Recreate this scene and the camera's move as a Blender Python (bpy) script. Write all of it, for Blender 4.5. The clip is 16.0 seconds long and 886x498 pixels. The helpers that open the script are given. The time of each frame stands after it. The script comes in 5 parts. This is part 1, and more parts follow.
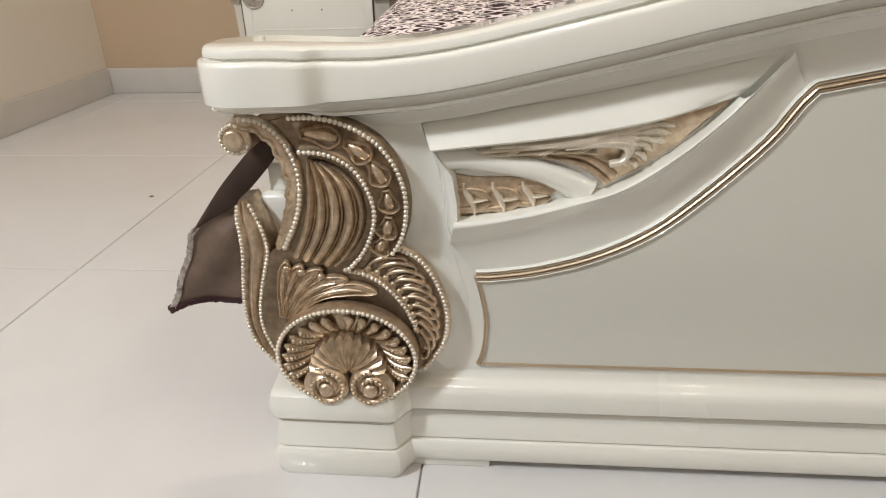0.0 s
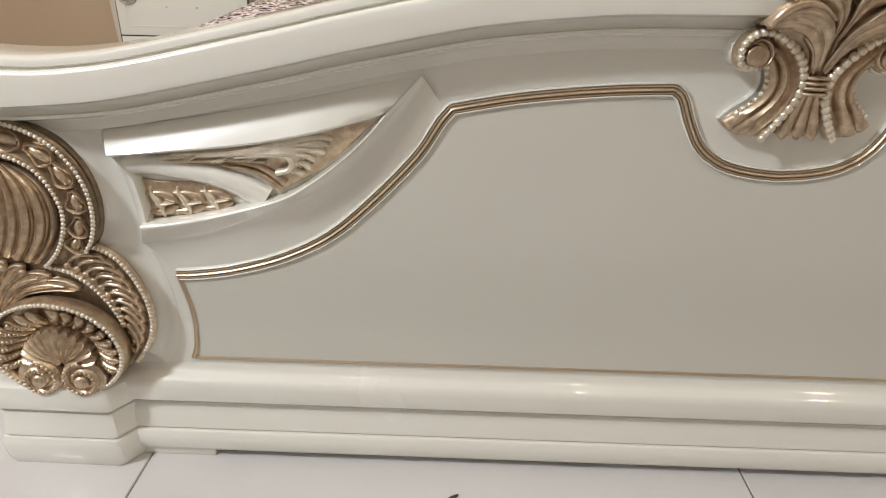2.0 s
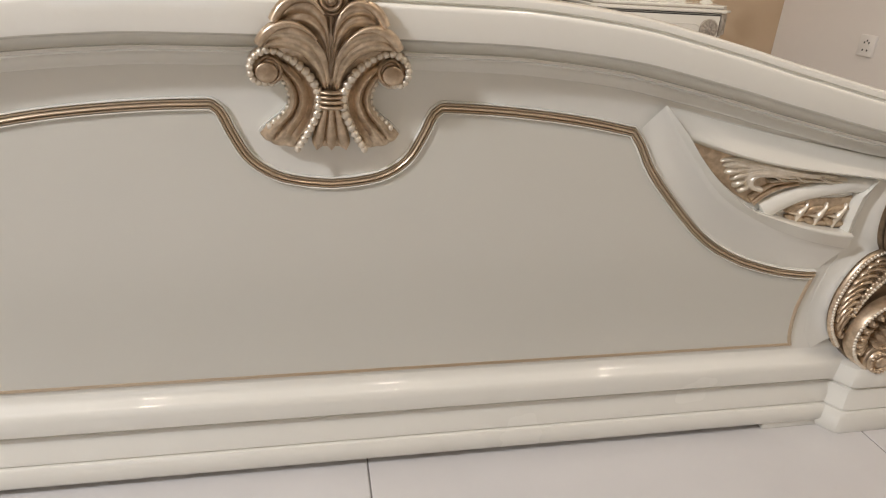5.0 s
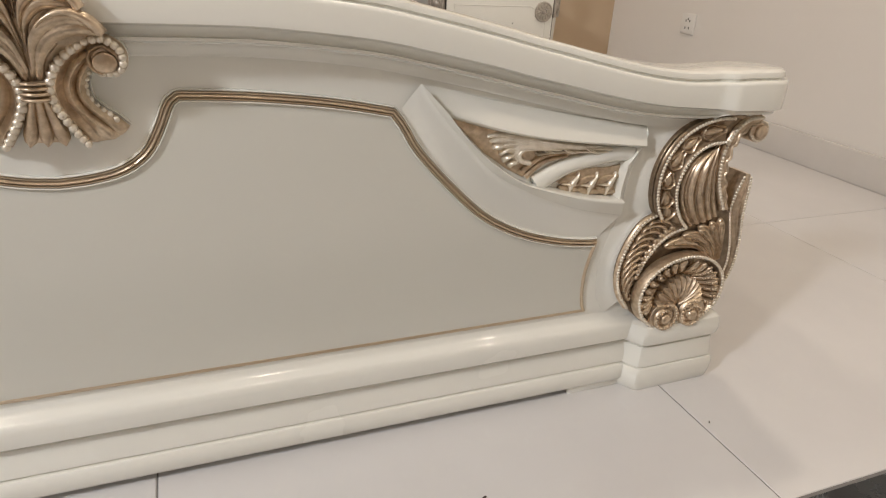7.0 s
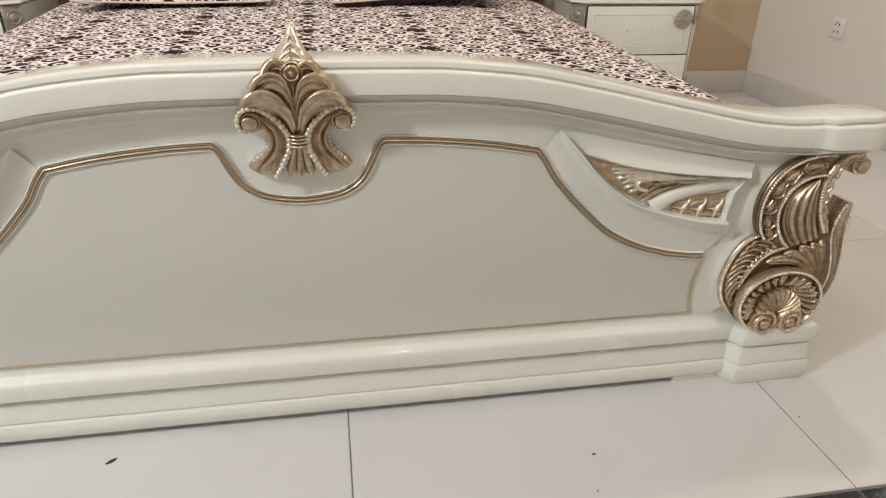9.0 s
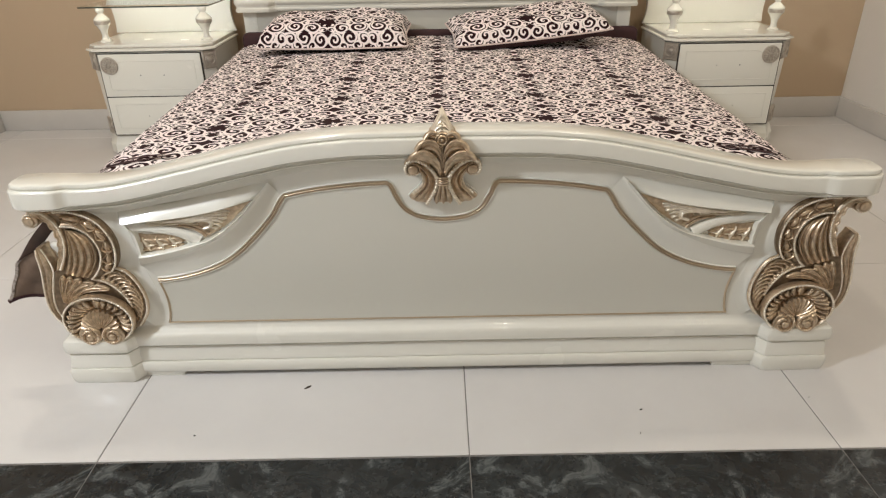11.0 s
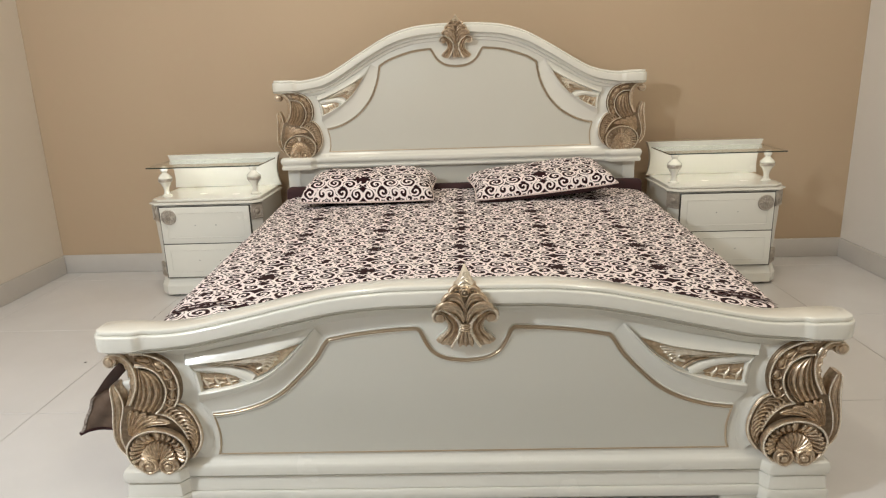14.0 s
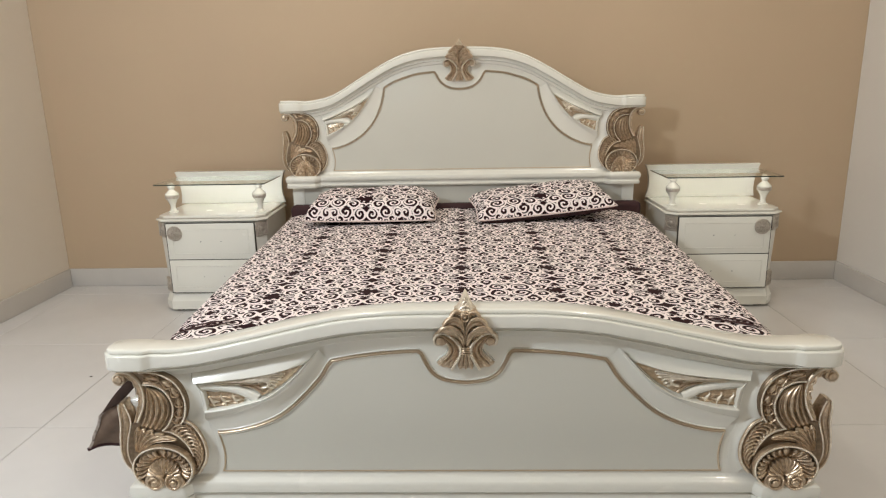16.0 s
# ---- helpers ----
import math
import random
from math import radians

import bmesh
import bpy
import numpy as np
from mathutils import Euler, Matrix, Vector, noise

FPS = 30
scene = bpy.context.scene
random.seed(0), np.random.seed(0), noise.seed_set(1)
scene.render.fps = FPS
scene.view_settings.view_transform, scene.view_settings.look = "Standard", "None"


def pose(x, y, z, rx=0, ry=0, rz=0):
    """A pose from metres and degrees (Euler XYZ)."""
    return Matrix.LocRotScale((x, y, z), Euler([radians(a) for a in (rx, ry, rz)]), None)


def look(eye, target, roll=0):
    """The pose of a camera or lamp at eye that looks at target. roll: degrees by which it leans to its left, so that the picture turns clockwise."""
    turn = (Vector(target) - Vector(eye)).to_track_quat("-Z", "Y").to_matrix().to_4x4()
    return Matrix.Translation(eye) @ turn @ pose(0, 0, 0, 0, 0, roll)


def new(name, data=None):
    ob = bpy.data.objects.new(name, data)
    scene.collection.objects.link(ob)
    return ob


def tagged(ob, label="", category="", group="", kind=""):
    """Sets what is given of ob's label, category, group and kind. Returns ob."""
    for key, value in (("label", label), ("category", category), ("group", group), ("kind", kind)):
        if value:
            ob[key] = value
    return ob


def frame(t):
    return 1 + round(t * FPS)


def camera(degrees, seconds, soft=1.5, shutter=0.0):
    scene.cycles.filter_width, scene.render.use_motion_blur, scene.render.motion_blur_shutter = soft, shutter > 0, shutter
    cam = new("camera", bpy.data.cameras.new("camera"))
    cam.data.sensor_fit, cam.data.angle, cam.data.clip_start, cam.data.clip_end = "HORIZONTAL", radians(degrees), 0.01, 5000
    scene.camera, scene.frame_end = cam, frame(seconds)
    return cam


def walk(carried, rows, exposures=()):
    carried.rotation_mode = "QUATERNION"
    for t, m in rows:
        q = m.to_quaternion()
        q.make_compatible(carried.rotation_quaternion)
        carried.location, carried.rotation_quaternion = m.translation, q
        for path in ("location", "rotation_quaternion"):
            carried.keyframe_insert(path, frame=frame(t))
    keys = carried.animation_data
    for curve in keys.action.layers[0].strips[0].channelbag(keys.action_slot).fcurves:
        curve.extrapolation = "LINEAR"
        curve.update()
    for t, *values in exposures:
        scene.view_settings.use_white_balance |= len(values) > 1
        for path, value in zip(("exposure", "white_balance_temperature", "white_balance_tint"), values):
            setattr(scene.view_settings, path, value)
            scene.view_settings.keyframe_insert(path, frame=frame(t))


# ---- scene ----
cam = camera(68.2, 16.0, soft=1.2)
PATH = [
    (0, (-0.661, -0.663, 0.62), (-0.838, 1.134, -0.24), -1.7),
    (0.5, (-0.574, -0.675, 0.623), (-0.781, 1.133, -0.209), 0.0),
    (1, (-0.502, -0.685, 0.634), (-0.66, 1.126, -0.201), 0.1),
    (1.5, (-0.429, -0.69, 0.637), (-0.54, 1.114, -0.219), 1.6),
    (2, (-0.354, -0.695, 0.645), (-0.393, 1.11, -0.216), 1.2),
    (2.5, (-0.282, -0.7, 0.641), (-0.296, 1.115, -0.2), 2.0),
    (3, (-0.216, -0.702, 0.651), (-0.15, 1.133, -0.142), 3.1),
    (3.5, (-0.165, -0.713, 0.668), (-0.047, 1.1, -0.167), 3.2),
    (4, (-0.113, -0.722, 0.687), (0.084, 1.077, -0.164), 3.4),
    (4.5, (-0.066, -0.734, 0.678), (0.233, 1.062, -0.15), 3.8),
    (5, (-0.029, -0.739, 0.67), (0.361, 1.039, -0.158), 3.7),
    (5.2, (-0.03, -0.75, 0.659), (0.433, 1.021, -0.146), 3.8),
    (7.3, (0.157, -0.765, 0.671), (0.847, 0.911, -0.176), 3.4),
    (7.5, (0.168, -0.761, 0.68), (0.829, 0.918, -0.181), 2.8),
    (8, (0.166, -0.768, 0.694), (0.717, 0.94, -0.19), 1.7),
    (8.5, (0.112, -0.839, 0.725), (0.542, 0.904, -0.157), 2.3),
    (9, (0.043, -0.963, 0.804), (0.354, 0.798, -0.092), 1.0),
    (9.5, (0.009, -1.025, 0.864), (0.235, 0.733, -0.062), -0.3),
    (10, (0.0, -1.136, 0.943), (0.084, 0.637, 0.021), -1.0),
    (10.2, (0.0, -1.19, 0.967), (0.034, 0.589, 0.054), -0.6),
    (12.3, (-0.035, -1.546, 1.088), (-0.04, 0.286, 0.287), -1.1),
    (12.5, (-0.028, -1.555, 1.103), (-0.022, 0.307, 0.375), -1.3),
    (13, (-0.019, -1.567, 1.119), (-0.043, 0.323, 0.466), -1.1),
    (13.5, (-0.013, -1.572, 1.132), (-0.073, 0.342, 0.555), -1.6),
    (14, (-0.009, -1.573, 1.14), (-0.069, 0.357, 0.619), -1.8),
    (14.5, (-0.013, -1.602, 1.155), (-0.082, 0.343, 0.693), -2.1),
    (15, (-0.014, -1.602, 1.165), (-0.089, 0.354, 0.754), -1.4),
    (15.5, (-0.013, -1.611, 1.174), (-0.068, 0.345, 0.76), -1.2),
    (16, (-0.009, -1.616, 1.184), (-0.071, 0.324, 0.702), -1.1),
]
# seconds, stops, kelvin, tint: the phone's slow drift of exposure and white balance
EXPOSURES = [(0, 0.04, 6180, 10.3), (1.5, 0.03, 6220, 11), (2.5, -0.02, 6260, 13), (5, 0.10, 6290, 15), (7.5, 0.14, 6260, 12.5), (8.5, 0.15, 6140, 10.5),
             (10, 0.05, 6150, 9.5), (12.5, 0.0, 6300, 9.5), (14.5, 0.02, 6050, 7.3), (16, 0.02, 5980, 7.8)]
walk(cam, [(t, look(eye, target, roll)) for t, eye, target, roll in PATH], EXPOSURES)

# ---- light: an evening room with ceiling lamps and added fill lamps ----
world = bpy.data.worlds.new("room_dark")
scene.world = world
world.use_nodes = True
world.node_tree.nodes["Background"].inputs[0].default_value = (0.9, 0.93, 1.0, 1)
world.node_tree.nodes["Background"].inputs[1].default_value = 0.025


def area_lamp(name, eye, target, w, h, watts, colour):
    data = bpy.data.lights.new(name, "AREA")
    data.shape, data.size, data.size_y, data.energy, data.color = "RECTANGLE", w, h, watts, colour
    ob = new(name, data)
    ob.matrix_world = look(eye, target)
    return ob


COOL, WARM, AMBER = (0.965, 0.985, 1.0), (1.0, 0.86, 0.66), (1.0, 0.87, 0.69)
# one bright lamp high on the side wall, small downlights in a front row,
# and a rear pair of unseen fill lamps added to brighten the head end
area_lamp("wall_lamp", (-2.36, -1.36, 2.45), (0.0, 0.0, 0.4), 0.26, 0.26, 51, COOL)
for x, y, watts, tone in ((-0.90, -1.20, 4, WARM), (0.40, -1.20, 5.5, WARM), (1.78, -1.20, 7, WARM), (-0.95, 1.0, 12.5, AMBER), (1.10, 1.0, 12.5, AMBER)):
    area_lamp("ceiling_and_fill_lamp", (x, y, 2.92), (x, y + 0.1, 0), 0.14, 0.14, watts, tone)
# weak unseen fill lamp, set in a window opening added for it
area_lamp("south_fill_lamp", (-1.2, -4.42, 1.6), (0.2, 0.6, 0.7), 1.25, 1.3, 4, (0.88, 0.94, 1.0))

# ---- materials ----
def material(name):
    m = bpy.data.materials.new(name)
    m.use_nodes = True
    t = m.node_tree
    return m, t, t.nodes["Principled BSDF"]


def node(t, kind, **inputs):
    n = t.nodes.new(kind)
    for k, v in inputs.items():
        n.inputs[k.replace("_", " ")].default_value = v
    return n


def ramp(t, source, stops):
    n = t.nodes.new("ShaderNodeValToRGB")
    e = n.color_ramp.elements
    e[0].position, e[0].color = stops[0][0], (*stops[0][1], 1)
    e[1].position, e[1].color = stops[-1][0], (*stops[-1][1], 1)
    for p, c in stops[1:-1]:
        e.new(p).color = (*c, 1)
    t.links.new(source, n.inputs[0])
    return n.outputs[0]


def math_node(t, op, a, b=None, c=None):
    n = t.nodes.new("ShaderNodeMath")
    n.operation = op
    for i, v in enumerate((a, b, c)):
        if v is None:
            continue
        if isinstance(v, (int, float)):
            n.inputs[i].default_value = v
        else:
            t.links.new(v, n.inputs[i])
    return n.outputs[0]


def mix(t, f, a, b):
    n = t.nodes.new("ShaderNodeMix")
    n.data_type = "RGBA"
    for sock, v in ((n.inputs["Factor"], f), (n.inputs["A"], a), (n.inputs["B"], b)):
        if isinstance(v, (int, float)):
            sock.default_value = v
        elif isinstance(v, tuple):
            sock.default_value = (*v, 1)
        else:
            t.links.new(v, sock)
    return n.outputs["Result"]


def coords(t):
    return t.nodes.new("ShaderNodeTexCoord").outputs["Object"]


def noise_out(t, scale, detail=4, rough=0.55, src=None):
    n = node(t, "ShaderNodeTexNoise", Scale=scale, Detail=detail, Roughness=rough)
    t.links.new(src or coords(t), n.inputs["Vector"])
    return n.outputs["Fac"]


def bump(t, bsdf, height, strength, distance):
    n = node(t, "ShaderNodeBump", Strength=strength, Distance=distance)
    t.links.new(height, n.inputs["Height"])
    t.links.new(n.outputs["Normal"], bsdf.inputs["Normal"])


def painted(name, base, darker, rough, coat=0.0, scale=6.0, grain=0.00015):
    m, t, b = material(name)
    t.links.new(ramp(t, noise_out(t, scale, 5), [(0.3, darker), (0.65, base)]), b.inputs["Base Color"])
    t.links.new(ramp(t, noise_out(t, scale * 2, 3), [(0.3, (rough * 0.95,) * 3), (0.7, (rough * 1.06,) * 3)]), b.inputs["Roughness"])
    b.inputs["Coat Weight"].default_value = coat
    b.inputs["Coat Roughness"].default_value = 0.04
    b.inputs["Coat IOR"].default_value = 1.62
    bump(t, b, noise_out(t, scale * 14, 3), 0.22, grain)
    return m


CREAM = painted("cream_gloss_lacquer", (0.86, 0.848, 0.77), (0.845, 0.832, 0.75), 0.26, 0.9, 3.0)
PANEL = painted("cream_satin_lacquer", (0.685, 0.674, 0.60), (0.672, 0.66, 0.585), 0.36, 0.35, 2.0)
WALL_TAN = painted("tan_wall_paint", (0.55, 0.42, 0.283), (0.53, 0.40, 0.268), 0.62, 0.0, 1.5, 0.0004)
WALL_PALE = painted("off_white_wall_paint", (0.785, 0.722, 0.63), (0.765, 0.70, 0.61), 0.62, 0.0, 1.5, 0.0004)
WALL_EAST = painted("cool_off_white_wall_paint", (0.765, 0.73, 0.68), (0.745, 0.71, 0.66), 0.62, 0.0, 1.5, 0.0004)
SKIRT = painted("pale_grey_skirting_tile", (0.66, 0.63, 0.59), (0.62, 0.59, 0.55), 0.22, 0.2, 5.0)
CEIL = painted("white_ceiling_paint", (0.76, 0.73, 0.68), (0.73, 0.70, 0.65), 0.7, 0.0, 1.0)
GROUT = painted("grey_grout", (0.20, 0.19, 0.18), (0.15, 0.14, 0.13), 0.8, 0.0, 30.0)
# dark wood tone, which also stands for the shade in gaps
DARK = painted("dark_wood_and_gap_shade", (0.05, 0.04, 0.032), (0.035, 0.03, 0.025), 0.7, 0.0, 10.0)
BROWN = painted("brown_lining_cloth", (0.185, 0.128, 0.092), (0.10, 0.064, 0.043), 0.42, 0.0, 22.0, 0.001)
# brown of the turned-away fold, its shade put into the colour
FOLD = painted("shaded_brown_fold_cloth", (0.055, 0.026, 0.016), (0.022, 0.010, 0.006), 0.55, 0.0, 22.0, 0.001)
SERGE = painted("grey_serged_thread", (0.50, 0.44, 0.39), (0.12, 0.09, 0.075), 0.8, 0.0, 160.0, 0.0006)
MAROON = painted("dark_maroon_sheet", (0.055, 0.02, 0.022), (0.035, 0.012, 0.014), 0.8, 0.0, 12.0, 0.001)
PLASTIC = painted("white_switch_plastic", (0.78, 0.76, 0.72), (0.76, 0.74, 0.70), 0.35, 0.0, 8.0)
HOLE = painted("black_socket_hole", (0.03, 0.03, 0.03), (0.02, 0.02, 0.02), 0.6)
DEBRIS = painted("dry_brown_scrap", (0.09, 0.07, 0.055), (0.05, 0.04, 0.03), 0.85, 0.0, 60.0)


def floor_tile():
    m, t, b = material("polished_porcelain_tile")
    info = t.nodes.new("ShaderNodeObjectInfo").outputs["Random"]
    col = ramp(t, noise_out(t, 2.2, 6, 0.6), [(0.25, (0.65, 0.635, 0.62)), (0.7, (0.72, 0.705, 0.69))])
    col = mix(t, math_node(t, "MULTIPLY", info, 0.25), col, (0.66, 0.635, 0.615))
    speck = ramp(t, noise_out(t, 260, 2), [(0.68, (0, 0, 0)), (0.78, (1, 1, 1))])
    t.links.new(mix(t, math_node(t, "MULTIPLY", speck, 0.12), col, (0.5, 0.46, 0.42)), b.inputs["Base Color"])
    t.links.new(ramp(t, noise_out(t, 3.5, 5, 0.6), [(0.3, (0.10,) * 3), (0.75, (0.20,) * 3)]), b.inputs["Roughness"])
    b.inputs["Specular IOR Level"].default_value = 0.5
    return m


def black_marble():
    m, t, b = material("black_veined_marble")
    warp = node(t, "ShaderNodeTexNoise", Scale=9.0, Detail=8.0, Roughness=0.68, Distortion=1.6)
    t.links.new(coords(t), warp.inputs["Vector"])
    vein = ramp(t, warp.outputs["Fac"], [(0.40, (0.008, 0.009, 0.010)), (0.54, (0.022, 0.026, 0.028)), (0.60, (0.10, 0.11, 0.11)), (0.66, (0.03, 0.033, 0.035))])
    t.links.new(vein, b.inputs["Base Color"])
    t.links.new(ramp(t, noise_out(t, 16, 6, 0.7), [(0.35, (0.12,) * 3), (0.7, (0.42,) * 3)]), b.inputs["Roughness"])
    return m


def gilt(name, light, dark, metal, relief=0.35, worn=1.0):
    """Rubbed metal leaf: worn mixes in the darker patina in fine soft flecks and broad clouds."""
    m, t, b = material(name)
    n = noise_out(t, 90, 5, 0.6)
    big = noise_out(t, 11, 3)
    fleck = math_node(t, "MULTIPLY", ramp(t, n, [(0.40, (1, 1, 1)), (0.66, (0, 0, 0))]), 0.55 * worn)
    base = mix(t, fleck, light, dark)
    cloud = math_node(t, "MULTIPLY", ramp(t, big, [(0.40, (0, 0, 0)), (0.75, (1, 1, 1))]), 0.5 * worn)
    t.links.new(mix(t, cloud, base, dark), b.inputs["Base Color"])
    b.inputs["Metallic"].default_value = metal
    t.links.new(ramp(t, n, [(0.3, (0.39,) * 3), (0.75, (0.28,) * 3)]), b.inputs["Roughness"])
    bump(t, b, noise_out(t, 160, 4), relief, 0.0005)
    return m


def glass():
    m, t, b = material("clear_grey_green_glass")
    b.inputs["Base Color"].default_value = (0.86, 0.90, 0.87, 1)
    b.inputs["Transmission Weight"].default_value = 1.0
    b.inputs["Roughness"].default_value = 0.02
    b.inputs["IOR"].default_value = 1.2
    return m


def soft_step(t, value, edge, width):
    """0 below the edge, 1 above it, with a soft run between."""
    run = math_node(t, "MULTIPLY_ADD", value, 1.0 / width, 0.5 - edge / width)
    return math_node(t, "MINIMUM", math_node(t, "MAXIMUM", run, 0.0), 1.0)


def damask(name, size=1.0, pink=(0.97, 0.835, 0.83), dark=(0.021, 0.0045, 0.0068), lean=0.0, shift=0.0):
    """A mirrored damask: a unit of pale scrolls on dark brown, with a dark diamond on each lattice point."""
    m, t, b = material(name)
    sep = t.nodes.new("ShaderNodeSeparateXYZ")
    t.links.new(t.nodes.new("ShaderNodeTexCoord").outputs["Object"], sep.inputs[0])
    ripple = math_node(t, "MULTIPLY", noise_out(t, 26.0 / size, 1), 0.016 * size)
    wx = math_node(t, "ADD", math_node(t, "MULTIPLY_ADD", noise_out(t, 7.0, 2), 0.014, sep.outputs["X"]), ripple)
    wy = math_node(t, "MULTIPLY_ADD", noise_out(t, 6.0, 2), 0.014, math_node(t, "MULTIPLY_ADD", sep.outputs["Z"], lean, math_node(t, "ADD", sep.outputs["Y"], shift)))
    wy = math_node(t, "SUBTRACT", wy, ripple)
    u = math_node(t, "PINGPONG", math_node(t, "DIVIDE", wx, size), 0.165)
    v = math_node(t, "PINGPONG", math_node(t, "DIVIDE", wy, size), 0.138)
    pale, near = None, None
    for cu, cv, r, sign, start in ((0.126, 0.030, 0.037, 1, 0.0), (0.060, 0.040, 0.030, -1, 0.3), (0.029, 0.098, 0.028, 1, 0.6), (0.093, 0.088, 0.031, 1, 0.2),
                                   (0.147, 0.092, 0.022, -1, 0.5), (0.062, 0.122, 0.017, -1, 0.1), (0.122, 0.119, 0.020, 1, 0.8), (0.016, 0.052, 0.015, -1, 0.0), (0.090, 0.004, 0.014, 1, 0.4)):
        du, dv = math_node(t, "SUBTRACT", u, cu), math_node(t, "SUBTRACT", v, cv)
        dist = math_node(t, "SQRT", math_node(t, "ADD", math_node(t, "MULTIPLY", du, du), math_node(t, "MULTIPLY", dv, dv)))
        turn = math_node(t, "MULTIPLY_ADD", math_node(t, "ARCTAN2", dv, du), sign / math.tau, start)
        wave = math_node(t, "SINE", math_node(t, "MULTIPLY", math_node(t, "MULTIPLY_ADD", dist, 1 / 0.0205, turn), math.tau))
        curl = math_node(t, "MULTIPLY", soft_step(t, wave, 0.32, 0.5), math_node(t, "LESS_THAN", dist, r))
        rim = math_node(t, "SUBTRACT", dist, r)
        pale = curl if pale is None else math_node(t, "MAXIMUM", pale, curl)
        near = rim if near is None else math_node(t, "MINIMUM", near, rim)
    ring = soft_step(t, math_node(t, "MULTIPLY", math_node(t, "ABSOLUTE", near), -1.0), -0.0040, 0.0022)
    pale = math_node(t, "MAXIMUM", pale, ring)
    leafy = math_node(t, "MULTIPLY", math_node(t, "GREATER_THAN", near, 0.0078), soft_step(t, noise_out(t, 78 / size, 0), 0.56, 0.05))
    pale = math_node(t, "MAXIMUM", pale, leafy)
    # dark four-pointed stars on the lattice, small ones between
    for cu, cv, reach in ((0.0, 0.0, 0.036), (0.0, 0.138, 0.032), (0.0, 0.069, 0.024), (0.165, 0.0, 0.016), (0.165, 0.138, 0.020), (0.088, 0.064, 0.014)):
        du = math_node(t, "POWER", math_node(t, "ABSOLUTE", math_node(t, "SUBTRACT", u, cu)), 0.85)
        dv = math_node(t, "POWER", math_node(t, "ABSOLUTE", math_node(t, "MULTIPLY", math_node(t, "SUBTRACT", v, cv), 1.15)), 0.85)
        pale = math_node(t, "MULTIPLY", pale, soft_step(t, math_node(t, "ADD", du, dv), reach ** 0.85, 0.009))
    tint = mix(t, noise_out(t, 5, 3), pink, (pink[0] * 0.96, pink[1] * 1.04, pink[2] * 1.0))
    t.links.new(mix(t, pale, dark, tint), b.inputs["Base Color"])
    b.inputs["Roughness"].default_value = 0.85
    b.inputs["Specular IOR Level"].default_value = 0.2
    bump(t, b, noise_out(t, 900, 2), 0.4, 0.0008)
    return m


TILE = floor_tile()
MARBLE = black_marble()
GOLD = gilt("antique_champagne_gilt", (0.80, 0.655, 0.485), (0.31, 0.228, 0.15), 0.85)
# gilt for hollows: patina, and the shade of the recesses put into its colour
RECESS_GOLD = gilt("recess_shaded_patina_gilt", (0.35, 0.262, 0.175), (0.125, 0.088, 0.055), 0.78)
# silvered gilt, whitened so the beads' highlights sit in the colour
PEARL = gilt("silvered_gilt_with_highlight", (0.93, 0.87, 0.755), (0.68, 0.60, 0.48), 0.70, 0.2)
LINE = gilt("bronze_line_gilt", (0.62, 0.505, 0.365), (0.44, 0.345, 0.24), 0.75, 0.1, 0.25)
# champagne gilt made paler: the raised ribs' highlights are in its colour
HIGHLIGHT_GOLD = gilt("champagne_gilt_with_highlight", (0.92, 0.86, 0.75), (0.66, 0.58, 0.45), 0.60)
SILVER = gilt("pewter_fitting", (0.62, 0.57, 0.50), (0.33, 0.29, 0.24), 0.55)
GLASS = glass()
GLASS_EDGE = painted("dark_green_glass_edge", (0.03, 0.045, 0.036), (0.02, 0.03, 0.025), 0.12, 0.3)
PIPING = painted("pale_pink_piping_cloth", (0.74, 0.62, 0.58), (0.66, 0.54, 0.50), 0.8, 0.0, 40.0)
SPREAD = damask("brown_and_pale_pink_damask")
CASE = damask("pillow_damask", 1.1, lean=0.8, shift=0.045)

# ---- mesh helpers ----
def sharp_by_angle(bm, degrees):
    for f in bm.faces:
        f.smooth = True
    for e in bm.edges:
        e.smooth = not (len(e.link_faces) == 2 and e.calc_face_angle(0) > radians(degrees))


def part(name, bm, mat, parent=None, label="", crease=42):
    bmesh.ops.recalc_face_normals(bm, faces=bm.faces)
    sharp_by_angle(bm, crease)
    me = bpy.data.meshes.new(name)
    bm.to_mesh(me)
    bm.free()
    me.materials.append(mat)
    ob = new(name, me)
    ob.parent = parent
    return tagged(ob, label)


def share(name, source, parent, matrix=None, label=""):
    """Another object on the same mesh."""
    ob = new(name, source if isinstance(source, bpy.types.Mesh) else source.data)
    ob.parent = parent
    if matrix is not None:
        ob.matrix_basis = matrix
    return tagged(ob, label)


def empty(name, m=None):
    ob = new(name)
    ob.empty_display_size = 0.1
    if m is not None:
        ob.matrix_basis = m
    return ob


def loft(bm, rings, closed=True, caps=True):
    rows = [[bm.verts.new(p) for p in r] for r in rings]
    n = len(rows[0])
    for a, b in zip(rows, rows[1:]):
        for i in range(n if closed else n - 1):
            j = (i + 1) % n
            try:
                bm.faces.new((a[i], a[j], b[j], b[i]))
            except ValueError:
                pass
    if caps and closed:
        for r in (rows[0], rows[-1]):
            try:
                bm.faces.new(r)
            except ValueError:
                pass
    return rows


